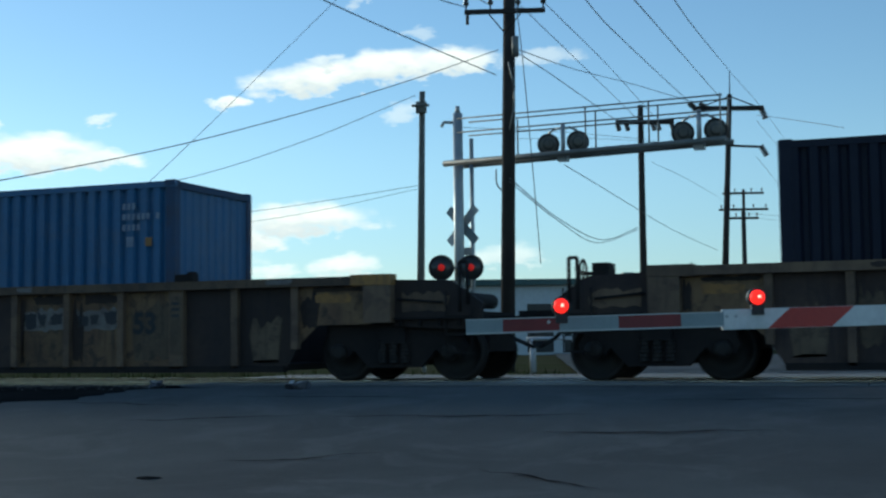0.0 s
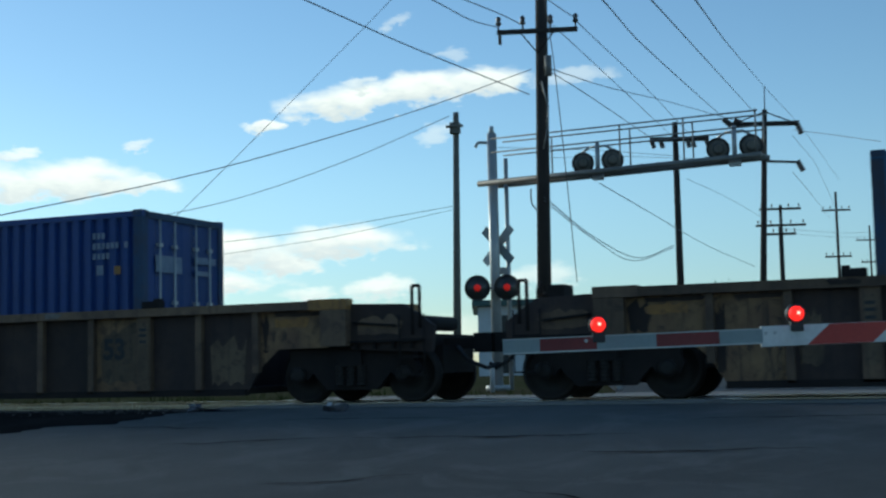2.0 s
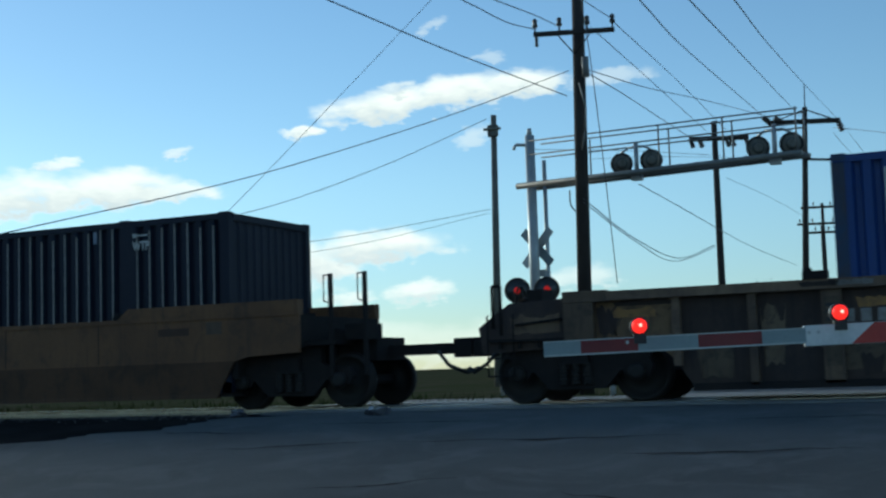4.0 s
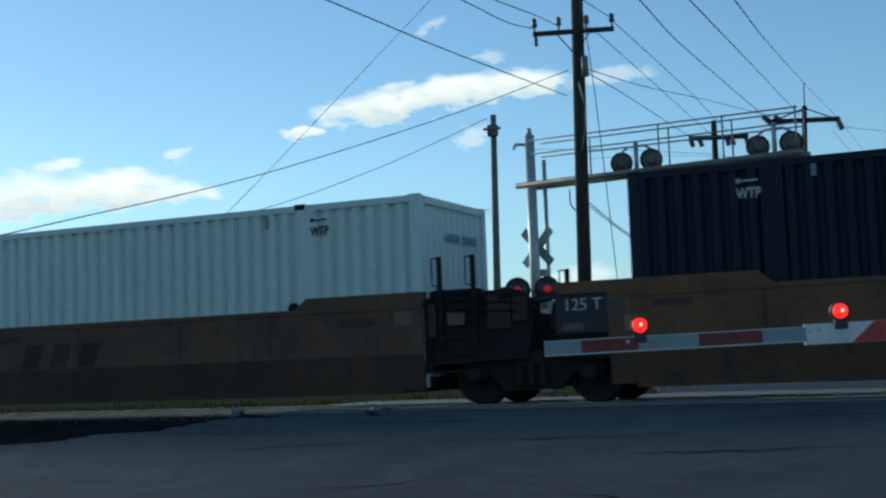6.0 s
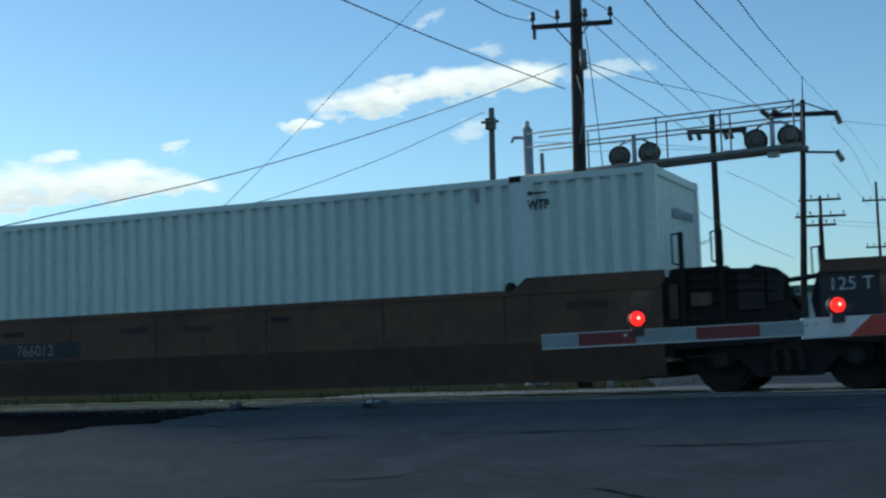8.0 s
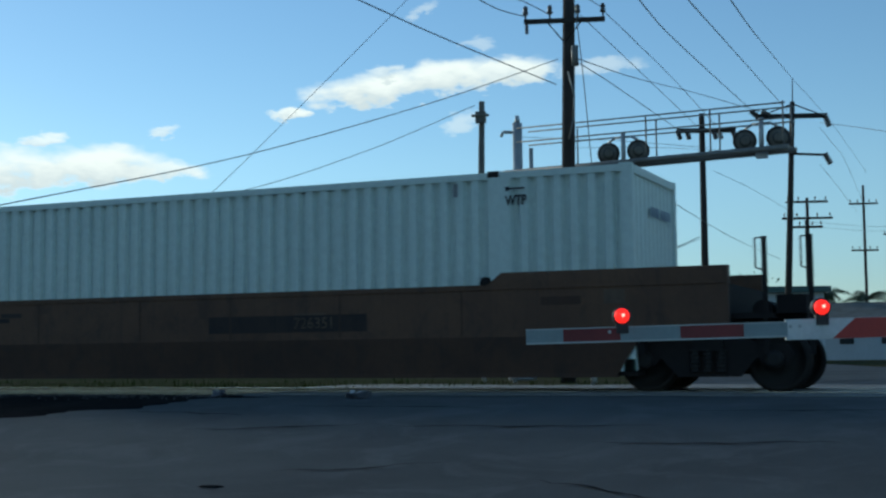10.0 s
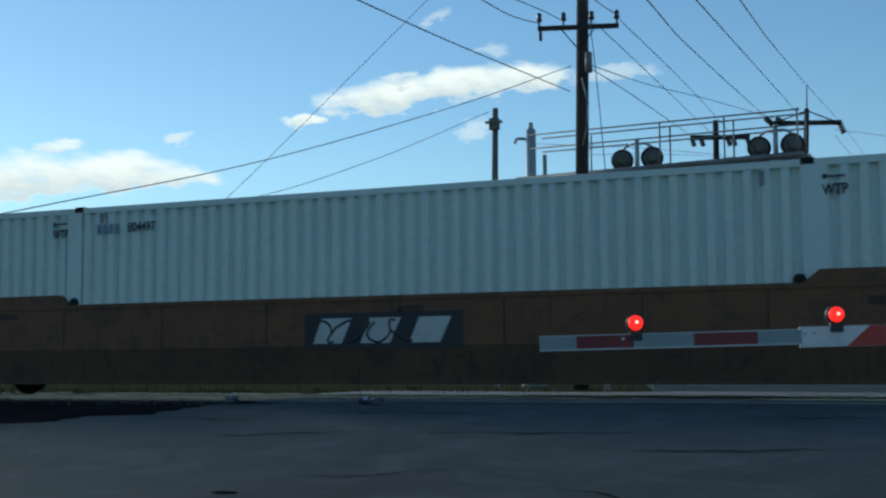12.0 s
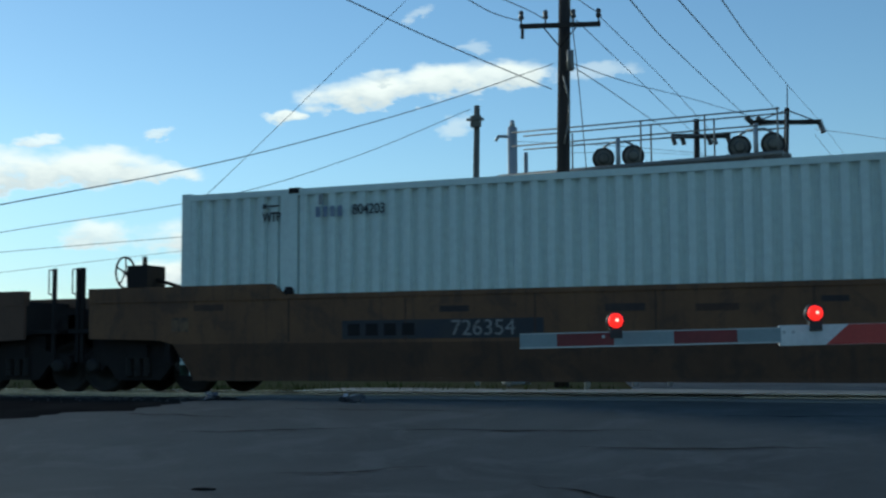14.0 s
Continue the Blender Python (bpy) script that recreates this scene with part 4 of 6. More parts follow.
def end_gear(parent, x, s):
    """Inner end over the shared truck: platform, side plate, brake rigging, pipes."""
    reach = 1.5 if s > 0 else 0.85
    bm = bmesh.new()
    add_box(bm, min(x, x + s * reach), max(x, x + s * reach), -1.1, 1.1, 0.8, 1.32)
    bevel(bm, 0.03)
    part("platform", bm, M_GRIME, parent)
    bm = bmesh.new()
    if s > 0:
        add_prism(bm, [(x, 0.6), (x + 1.5, 0.66), (x + 1.62, 1.1), (x + 1.6, 1.52), (x + 1.45, 1.64), (x + 1.2, 1.69), (x + 1.15, 1.66), (x + 0.85, 1.67), (x + 0.8, 1.71), (x + 0.1, 1.71), (x, 1.69)], -1.24, -1.16)
    else:
        add_prism(bm, [(x, 0.6), (x - 0.85, 0.66), (x - 0.95, 1.2), (x - 0.85, 1.55), (x, 1.55)], -1.24, -1.16)
    part("side_plate", bm, M_GRIME, parent)
    bm = bmesh.new()
    add_box(bm, min(x, x + s * 0.9), max(x, x + s * 0.9), -0.7, 0.7, 0.42, 0.8)
    bevel(bm, 0.03)
    part("brake_rigging", bm, M_GRIME, parent)
    bm = bmesh.new()
    add_tube(bm, (x + s * 0.15, -0.4, 1.46), (x + s * (reach - 0.1), -0.4, 1.44), 0.13, 0.13, 14)
    part("air_reservoir", bm, M_GRIME, parent)
    if s > 0:                      # rust-brown valve gear above the platform, and its pipes
        bm = bmesh.new()
        add_box(bm, x + 0.95, x + 1.3, -1.3, -1.243, 1.1, 1.6)
        add_box(bm, x + 1.33, x + 1.55, -1.29, -1.243, 1.2, 1.55)
        bevel(bm, 0.02)
        part("valve_box", bm, M_DARK_PANEL, parent)
        bm = bmesh.new()
        add_lathe(bm, [(0.02, -0.06), (0.09, -0.05), (0.1, 0.0), (0.09, 0.05), (0.02, 0.06)], (x + 1.2, -1.26, 1.6), (0, 1, 0), 16)
        part("slack_adjuster", bm, M_GRIME, parent)
        for k in range(3):
            z = 1.66 - 0.12 * k
            bm = bmesh.new()
            add_path(bm, [(x + 0.1, -1.27, z), (x + 0.7, -1.27, z), (x + 0.9, -1.3, z - 0.05), (x + 1.35, -1.32, z - 0.06), (x + 1.65, -1.2, z - 0.2)], 0.018, 6)
            part("brake_pipe", bm, M_GRIME, parent)
    bm = bmesh.new()
    add_path(bm, [(x + s * 0.5, -1.05, 1.5), (x + s * 0.9, -0.95, 1.52), (x + s * 1.3, -0.9, 1.48), (x + s * 1.55, -0.8, 1.35), (x + s * 1.65, -0.7, 1.1)], 0.035, 8)
    part("air_hose", bm, M_BLACK, parent)


def grab_post(parent, x, z0, z1, y=-1.3):
    bm = bmesh.new()
    add_box(bm, x - 0.032, x + 0.032, y - 0.02, y + 0.03, z0, z1)
    add_path(bm, [(x - 0.032, y, z1 - 0.02), (x - 0.12, y, z1 - 0.02), (x - 0.12, y, z1 - 0.42), (x - 0.032, y, z1 - 0.45)], 0.012, 6)
    part("grab_post", bm, M_GRIME, parent)


def smooth_well_car(units, decals, coats, front=3.69, rear=3.69):
    """Three articulated units that share trucks; origin at the front end of the first container."""
    root = thing("articulated_well_car", "faded orange-brown articulated well car with smooth sides", "well car", "well cars of the train")
    pitch, length = 19.384, 16.154
    for k in range(units):
        f = -pitch * k
        l = f - length
        last, first = k == units - 1, k == 0
        xl = l - (1.75 if last else 0.35)
        xr = f + (1.3 if first else 0.02)
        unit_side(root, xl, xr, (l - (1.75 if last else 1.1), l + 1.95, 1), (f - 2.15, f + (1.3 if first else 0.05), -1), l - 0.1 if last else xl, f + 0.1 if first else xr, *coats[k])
        bm = bmesh.new()
        add_box(bm, l, f, -1.25, 1.25, 0.22, 0.3)
        part("well_floor", bm, M_GRIME, root)
        for x0, x1 in ((xl, l - 0.05), (f + 0.05, xr)):
            if x1 - x0 > 0.2:
                bm = bmesh.new()
                add_box(bm, x0, x1, -1.3, 1.3, 0.95, 1.45)
                bevel(bm, 0.02)
                part("end_platform", bm, M_GRIME, root)
        # end bulkheads
        for x in (l - 0.3, f + 0.02):
            bm = bmesh.new()
            add_box(bm, x, x + 0.1, -1.28, 1.28, 0.5, 1.6)
            part("bulkhead", bm, M_GRIME, root)
        rng = random.Random(31 + k)
        for q in range(7):
            xs = l + 2.0 + q * 1.95 + rng.uniform(-0.2, 0.2)
            bm = bmesh.new()
            add_box(bm, xs - 0.012, xs + 0.012, -1.366, -1.36, 0.8, 1.455)
            part("weld_seam", bm, M_BROWN_LOW, root)
        for q in range(4):
            xs, zs = l + rng.uniform(2.5, 13.5), rng.uniform(1.05, 1.3)
            bars(root, [(xs, xs + rng.uniform(0.25, 0.6), zs, zs + rng.uniform(0.06, 0.12))], -1.3645, rng.choice((M_YELLOW_RIB, M_BROWN_LOW, M_DARK_PANEL)), "stencil_panel")
        # lighter plates near the unit's ends
        bars(root, [(f - 0.42, f - 0.12, 1.22, 1.42)], -1.364, M_YELLOW_RIB, "reflector_plate")
        bars(root, [(f - 1.35, f - 0.75, 1.22, 1.34)], -1.364, M_BROWN_LOW, "data_plate")
        bars(root, [(l + 0.3, l + 0.85, 1.3, 1.4)], -1.364, M_BROWN_LOW, "data_plate")
        bars(root, [(l - 0.12, l + 0.2, 0.98, 1.2)], -1.366, M_YELLOW, "reflector_plate")
        if not last:
            # end panel with its load figure, sheltered behind the raised chord
            bm = bmesh.new()
            add_box(bm, l - 1.12, l - 0.3, -1.34, -1.28, 0.98, 1.53)
            bevel(bm, 0.01)
            part("end_panel", bm, M_DECAL, root)
            lettering("lettering", "125 T", 0.24, M_LETTER_WHITE, root, face_south(l - 0.72, -1.347, 1.37))
            bars(root, [(l - 0.36, l - 0.02, 1.2, 1.48)], -1.35 - 0.018, M_YELLOW_RIB, "yellow_plate")
            bars(root, [(l - 1.02, l - 0.72, 1.02, 1.12)], -1.348, M_YELLOW_RIB, "reflector_plate")
            truck(root, l - 1.615)
            end_gear(root, l - 0.3, -1)
        if not first:
            end_gear(root, f + 0.1, 1)
            bars(root, [(f + 0.42, f + 0.7, 1.18, 1.36)], -1.345, M_YELLOW_RIB, "reflector_plate")
            bars(root, [(f + 0.12, f + 0.24, 1.02, 1.5)], -1.345, M_BROWN_LOW, "ladder_rail")
            for z in (0.5, 0.75, 1.0, 1.25):
                bm = bmesh.new()
                add_tube(bm, (f + 0.3, -1.33, z), (f + 0.84, -1.33, z), 0.014, 0.014, 6)
                part("ladder_rung", bm, M_WHEEL, root)
            grab_post(root, f + 0.3, 0.85, 2.2)
            grab_post(root, f + 0.84, 0.85, 2.2)
            grab_post(root, f + 2.05, 1.5, 1.95, -0.6)
    f, l = 0.0, -pitch * (units - 1) - length
    truck(root, f + 0.95)
    truck(root, l - 0.95)
    for x0, x1 in ((l - 1.9, l + 0.35), (f - 0.35, f + 1.5)):
        bm = bmesh.new()
        add_box(bm, x0, x1, -0.62, 0.62, 0.42, 0.95)
        add_box(bm, x0, x1, -1.05, -0.9, 0.6, 0.95)
        bevel(bm, 0.03)
        part("brake_rigging", bm, M_GRIME, root)
    for x, s in ((f + 1.3, 1), (l - 1.75, -1)):
        bm = bmesh.new()
        add_box(bm, min(x, x + s * 0.9), max(x, x + s * 0.9), -0.5, 0.5, 0.72, 1.08)
        add_box(bm, min(x, x + s * 0.55), max(x, x + s * 0.55), -1.2, 1.2, 0.98, 1.05)
        bevel(bm, 0.02)
        part("draft_sill", bm, M_GRIME, root)
        coupler(root, x + s * 0.3, s, (front - 1.3 if s > 0 else rear - 1.75) - 0.3)
        for dx in ((0.45, 1.05) if s > 0 or rear > 3 else (0.4,)):
            grab_post(root, x + s * dx, 0.5, 2.08, -1.15)
        bm = bmesh.new()
        add_tube(bm, (x + s * 0.35, -0.8, 1.1), (x + s * 0.35, -0.2, 1.1), 0.14, 0.14, 14)
        add_box(bm, x + s * 0.75 - 0.2, x + s * 0.75 + 0.2, -0.9, -0.4, 1.05, 1.3)
        part("air_gear", bm, M_GRIME, root)
    # hand brake on the trailing platform
    brake_wheel(root, l - 1.3, -1.0, 1.98, 0.26)
    bm = bmesh.new()
    add_box(bm, l - 1.12, l - 0.72, -1.2, -0.7, 1.72, 2.08)
    add_tube(bm, (l - 0.95, -0.95, 2.08), (l - 0.95, -0.95, 2.24), 0.04, 0.04, 8)
    add_tube(bm, (l - 0.7, -0.95, 1.85), (l - 0.25, -0.95, 1.72), 0.03, 0.03, 8)
    add_box(bm, l - 1.75, l - 0.1, -1.25, 1.25, 1.6, 1.7)
    bevel(bm, 0.02)
    part("brake_gear", bm, M_GRIME, root)
    decals(root, pitch, length)
    return root


Y_SIDE = -1.364


def decals_front(root, pitch, length):
    """White spray-paint loops on the first unit, dim emblem and number on the next ones."""
    # centre, half width, half height, from and to angle of each sprayed arc
    for cx, cz, rx2, rz2, a0, a1 in ((-11.05, 1.22, 0.14, 0.2, 2.6, 6.6), (-10.75, 1.02, 0.14, 0.1, 2.2, 6.9), (-10.5, 1.2, 0.22, 0.26, 0.6, 4.6),
                                     (-10.12, 1.52, 0.32, 0.25, 3.7, 5.9), (-10.15, 1.0, 0.5, 0.48, -0.3, 1.9), (-9.68, 1.2, 0.14, 0.26, 0.4, 3.8),
                                     (-9.42, 1.16, 0.22, 0.3, -0.3, 2.5), (-9.05, 1.4, 0.2, 0.2, 3.3, 5.9), (-8.62, 1.12, 0.14, 0.26, -0.5, 3.3),
                                     (-9.45, 0.98, 0.2, 0.1, 0.4, 2.6), (-9.1, 0.95, 0.16, 0.2, 3.6, 6.1), (-8.75, 0.72, 0.3, 0.24, 4.9, 6.4)):
        bm = bmesh.new()
        add_path(bm, [(cx + rx2 * math.cos(a0 + (a1 - a0) * k / 12), Y_SIDE, cz + rz2 * math.sin(a0 + (a1 - a0) * k / 12)) for k in range(13)], 0.011, 5)
        for v in bm.verts:
            v.co.y = Y_SIDE + (v.co.y - Y_SIDE) * 0.15
        part("graffiti", bm, M_SPRAY_GLINT, root, "pale spray-painted stroke")
    f2, f3 = -pitch, -2 * pitch
    # faint dark emblem blocks
    for k in range(3):
        x = f2 - 7.6 + k * 0.6
        bm = bmesh.new()
        add_prism(bm, [(x, 0.8), (x + 0.36, 0.8), (x + 0.5, 1.2), (x + 0.12, 1.2)], Y_SIDE, Y_SIDE + 0.003)
        part("faded_emblem", bm, M_DARK_PANEL, root)
    # number board of the third unit
    bars(root, [(f3 - 12.75, f3 - 9.95, 0.82, 1.1)], Y_SIDE - 0.001, M_DECAL, "number_board")
    lettering("lettering", "766012", 0.27, M_SPRAY_GLINT, root, face_south(f3 - 10.9, Y_SIDE - 0.006, 0.96))
    bars(root, [(f3 - 12.62 + 0.24 * i, f3 - 12.45 + 0.24 * i, 0.88, 1.05) for i in range(4)], Y_SIDE - 0.006, M_LETTER_FADED)
    lettering("lettering", "53", 0.42, M_DECAL, root, face_south(f2 - length + 0.55, Y_SIDE - 0.004, 0.9))


def decals_rear(root, pitch, length):
    f2, f3 = -pitch, -2 * pitch
    bars(root, [(-6.9, -4.1, 0.9, 1.16)], Y_SIDE - 0.001, M_DARK_PANEL, "number_board")
    lettering("lettering", "726351", 0.24, M_YELLOW_RIB, root, face_south(-5.0, Y_SIDE - 0.006, 1.03))
    # emblem of pale strokes on a dark board
    bars(root, [(f2 - 9.65, f2 - 7.0, 0.74, 1.28)], Y_SIDE - 0.001, M_DECAL, "emblem_board")
    bm = bmesh.new()
    y0 = Y_SIDE - 0.006
    for k, x in enumerate((f2 - 9.5, f2 - 8.68, f2 - 7.86)):
        add_prism(bm, [(x, 0.82), (x + 0.5, 0.82), (x + 0.68, 1.2), (x + 0.16, 1.2)], y0, y0 + 0.004)
    part("emblem", bm, M_LETTER_WHITE, root)
    # loops sprayed across the emblem
    bm = bmesh.new()
    rng = random.Random(5)
    for k in range(5):
        x = f2 - 9.4 + k * 0.34
        pts = [(x + 0.2 * math.cos(q) + 0.05 * rng.random(), Y_SIDE - 0.011, 1.0 + 0.17 * math.sin(q + k)) for q in [n * 0.6 for n in range(8)]]
        add_path(bm, pts, 0.018, 5)
    for v in bm.verts:
        v.co.y = Y_SIDE - 0.011 + (v.co.y - Y_SIDE + 0.011) * 0.1
    part("graffiti", bm, M_DECAL, root, "dark spray-painted scrawl over the emblem")
    # number board of the last unit
    bars(root, [(f3 - 13.2, f3 - 10.0, 0.83, 1.11)], Y_SIDE - 0.001, M_DECAL, "number_board")
    lettering("lettering", "726354", 0.32, M_SPRAY_GLINT, root, face_south(f3 - 10.92, Y_SIDE - 0.006, 0.97), "", 1.05)
    bars(root, [(f3 - 13.1 + 0.3 * i, f3 - 12.9 + 0.3 * i, 0.88, 1.06) for i in range(4)], Y_SIDE - 0.006, M_GRIME)


# yellow cars, their middles along the train, and what they carry
for k, (x, panels) in enumerate(((4.36, "TLHPBDLPDDLDDDNDLT"), (-19.09, "TTHPBDLPDDLDEENDLT"), (-42.58, "TLHXXDLPDDPDDDNDLT"))):
    move_thing(yellow_well_car(21 + k, panels), x)
dark_box = container("dark navy corrugated container in a yellow well car", 16.154, 2.438, M_NAVY, M_NAVY, "dark")
move_thing(dark_box, 4.36)
blue_a = container("blue corrugated shipping container with weathered frame", 12.192, 2.438, M_BLUE, M_BLUE_OLD, "blue")
blue_marks(blue_a)
move_thing(blue_a, -19.09)
blue_b = container("deep blue corrugated shipping container with locking bars", 12.192, 2.438, M_BLUE_DEEP, M_BLUE_OLD, "blue_door")
blue_marks(blue_b)
move_thing(blue_b, -42.58)

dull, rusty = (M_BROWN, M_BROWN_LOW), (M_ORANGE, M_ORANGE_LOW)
move_thing(smooth_well_car(3, decals_front, (rusty, dull, dull)), -58.02)
move_thing(smooth_well_car(3, decals_rear, (dull, rusty, rusty), 3.69, 2.4), -120.30)
move_thing(smooth_well_car(1, lambda root, pitch, length: None, (dull,), 2.0), -179.62)
navy = container("dark navy high-cube container with pale glints painted on its ribs", 16.154, 2.591, M_NAVY, M_NAVY, "navy")
white_marks(navy, "", M_LETTER_WHITE)
lettering("lettering", "WARNING HIGH CUBE", 0.17, M_LETTER_FADED, navy, face_south(0.05, -1.3, 2.91), "", 0.85)
# thin pale strips paint the sun's glint on the rib slopes
rng = random.Random(77)
glints = []
for hgt in (2.62, 2.3, 1.6):
    bm = bmesh.new()
    add_box(bm, -0.015, 0.015, -0.0015, 0.0015, -hgt, 0.0)
    glints.append(to_mesh(bm, "rib_scuff", M_SPRAY_GLINT))
rib_step = 15.854 / 63
for k in range(24, 63):
    ob = new("rib_scuff", glints[min(2, int(rng.random() ** 2 * 3))])
    ob.parent = navy
    ob.matrix_basis = pose(-7.927 + (k + 0.41) * rib_step, -1.2855, 3.07 - rng.uniform(0, 0.12))
move_thing(navy, -58.02 - 8.077)
FRONTS = (-77.39, -96.80, -120.30, -139.68, -159.06)
for x, n in zip(FRONTS, ("605263", "605203", "804451", "804497", "804203")):
    c = container("white corrugated intermodal container on the well car", 16.154, 2.591, M_WHITE, M_WHITE, "white")
    white_marks(c, n)
    move_thing(c, x - 8.077)

# ---------------------------------------------------------------- crossing gate on the near side
GATE = Vector((-2.94, 8.13, 0.612))
GDIR = Vector((0.9478, 0.3190, 0.037)).normalized()
gate = thing("crossing_gate", "lowered red and white striped crossing gate arm with red lamps", "crossing gate")
gate.matrix_basis = Matrix.Translation(GATE) @ Matrix(((GDIR.x, -0.319, 0), (GDIR.y, 0.948, 0), (GDIR.z, 0, 1))).to_4x4()
# stripes: start, end, height low, height high, red?
STRIPES = [(0.0, 0.245, False), (0.245, 0.62, True), (0.62, 1.01, False), (1.01, 1.42, True), (1.42, 1.70, False)]
bm = bmesh.new()
add_box(bm, 0.0, 1.72, 0.004, 0.03, 0.0, 0.088)
bevel(bm, 0.006)
part("arm_tip_section", bm, M_PAINT_WHITE, gate)
bm = bmesh.new()
add_box(bm, 0.0, 1.70, -0.004, 0.03, -0.008, 0.002)
part("edge_strip", bm, M_GALV, gate)
bm = bmesh.new()
add_box(bm, 0.0, 1.70, -0.003, 0.03, 0.086, 0.093)
part("edge_strip", bm, M_GALV, gate)
for a, b, red in STRIPES:
    bm = bmesh.new()
    add_box(bm, a, b, 0.0, 0.004, 0.001, 0.087)
    part("stripe", bm, M_SHEET_RED if red else M_SHEET_WHITE, gate)
bm = bmesh.new()
add_box(bm, 1.69, 5.2, 0.006, 0.045, -0.028, 0.106)
bevel(bm, 0.006)
part("arm_main_section", bm, M_PAINT_WHITE, gate)
x = 1.70
red = False
for w in (0.36, 0.42, 0.40, 0.40, 0.40, 0.40, 0.40, 0.40):
    bm = bmesh.new()
    lean = 0.075
    a, b = x + (lean if x > 1.8 else 0.0), x + w + lean
    lo_a, lo_b = x - (lean if x > 1.8 else 0.0), x + w - lean
    add_prism(bm, [(lo_a, -0.026), (lo_b, -0.026), (b, 0.104), (a, 0.104)], 0.002, 0.006)
    part("stripe", bm, M_SHEET_RED_BRIGHT if red else M_PAINT_WHITE, gate)
    x += w
    red = not red
for x, z, lit in ((0.635, 0.068, True), (1.925, 0.085, True), (4.6, 0.085, True)):
    bm = bmesh.new()
    add_box(bm, x - 0.04, x + 0.04, -0.01, 0.06, z - 0.02, z + 0.045)
    add_lathe(bm, [(0.045, -0.03), (0.062, -0.02), (0.062, 0.05), (0.045, 0.06)], (x, 0.025, z + 0.095), (0, 1, 0), 20)
    lamp = part("lamp_housing", bm, M_BLACK, gate)
    bm = bmesh.new()
    add_lathe(bm, [(0.05, -0.0), (0.047, 0.02), (0.032, 0.034), (0.012, 0.04)], (x, -0.005, z + 0.095), (0, -1, 0), 20)
    part("lens", bm, M_LENS, lamp, "glowing red lens")
    bm = bmesh.new()
    add_lathe(bm, [(0.013, 0.0), (0.01, 0.005), (0.003, 0.008)], (x + 0.006, -0.042, z + 0.098), (0, -1, 0), 12)
    part("bulb_glare", bm, M_LENS_CORE, lamp)
for x in (0.55, 1.72, 1.78):
    bm = bmesh.new()
    add_tube(bm, (x, -0.004, 0.06), (x, 0.05, 0.06), 0.012, 0.012, 8)
    part("bolt", bm, M_GALV, gate)
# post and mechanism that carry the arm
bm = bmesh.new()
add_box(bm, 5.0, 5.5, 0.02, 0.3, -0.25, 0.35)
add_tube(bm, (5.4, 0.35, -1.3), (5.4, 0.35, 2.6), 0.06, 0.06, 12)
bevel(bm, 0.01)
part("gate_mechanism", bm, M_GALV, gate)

# ---------------------------------------------------------------- cantilever signal on the far side
MAST = Vector((-10.98, 29.95, -0.11))
BEAM_END = Vector((-4.2, 28.9, 4.95))
signal = thing("cantilever_signal", "galvanised cantilever crossing signal with round black lamp hoods", "crossing signal")
bm = bmesh.new()
add_tube(bm, MAST, (MAST.x, MAST.y, 6.22), 0.13, 0.12, 18)
add_tube(bm, (MAST.x, MAST.y, 6.22), (MAST.x, MAST.y, 6.4), 0.075, 0.05, 12)
add_tube(bm, MAST, MAST + Vector((0, 0, 0.12)), 0.3, 0.3, 18)
part("mast", bm, M_GALV, signal)
bm = bmesh.new()
add_tube(bm, (MAST.x + 0.28, MAST.y + 0.2, -0.11), (MAST.x + 0.28, MAST.y + 0.2, 5.6), 0.055, 0.055, 10)
part("conduit", bm, M_GALV, signal)
bd = (BEAM_END - Vector((MAST.x, MAST.y, 4.95)))
bl = bd.length
bdir = bd.normalized()
bside = Vector((-bdir.y, bdir.x, 0))


def on_beam(d, h, side=0.0):
    return Vector((MAST.x, MAST.y, 4.95)) + bdir * d + bside * side + Vector((0, 0, h))


for s in (-0.28, 0.28):
    bm = bmesh.new()
    a, b = on_beam(-0.25, 0, s), on_beam(bl, 0, s)
    add_tube(bm, a, b, 0.075, 0.06, 10)
    part("beam", bm, M_GALV_DULL, signal)
bm = bmesh.new()
for i in range(18):
    d = 0.2 + (bl - 0.3) * i / 17
    add_tube(bm, on_beam(d, 0.06, -0.28), on_beam(d, 0.06, 0.28), 0.02, 0.02, 6)
part("walkway_grating", bm, M_GALV_DULL, signal)
for s in (-0.3, 0.3):
    bm = bmesh.new()
    for h in (0.64, 0.98):
        add_tube(bm, on_beam(0.15, h + 0.1, s), on_beam(bl - 0.05, h, s), 0.018, 0.018, 8)
    for d in (1.5, 3.55, 5.1, bl - 0.1):
        add_tube(bm, on_beam(d, 0.0, s), on_beam(d, 1.02, s), 0.02, 0.02, 8)
    part("handrail", bm, M_GALV_DULL, signal)
bm = bmesh.new()
add_path(bm, [(MAST.x - 0.1, MAST.y, 6.0), (MAST.x - 0.35, MAST.y - 0.05, 6.02), (MAST.x - 0.42, MAST.y - 0.05, 5.9)], 0.04, 8)
part("bell", bm, M_GALV, signal)


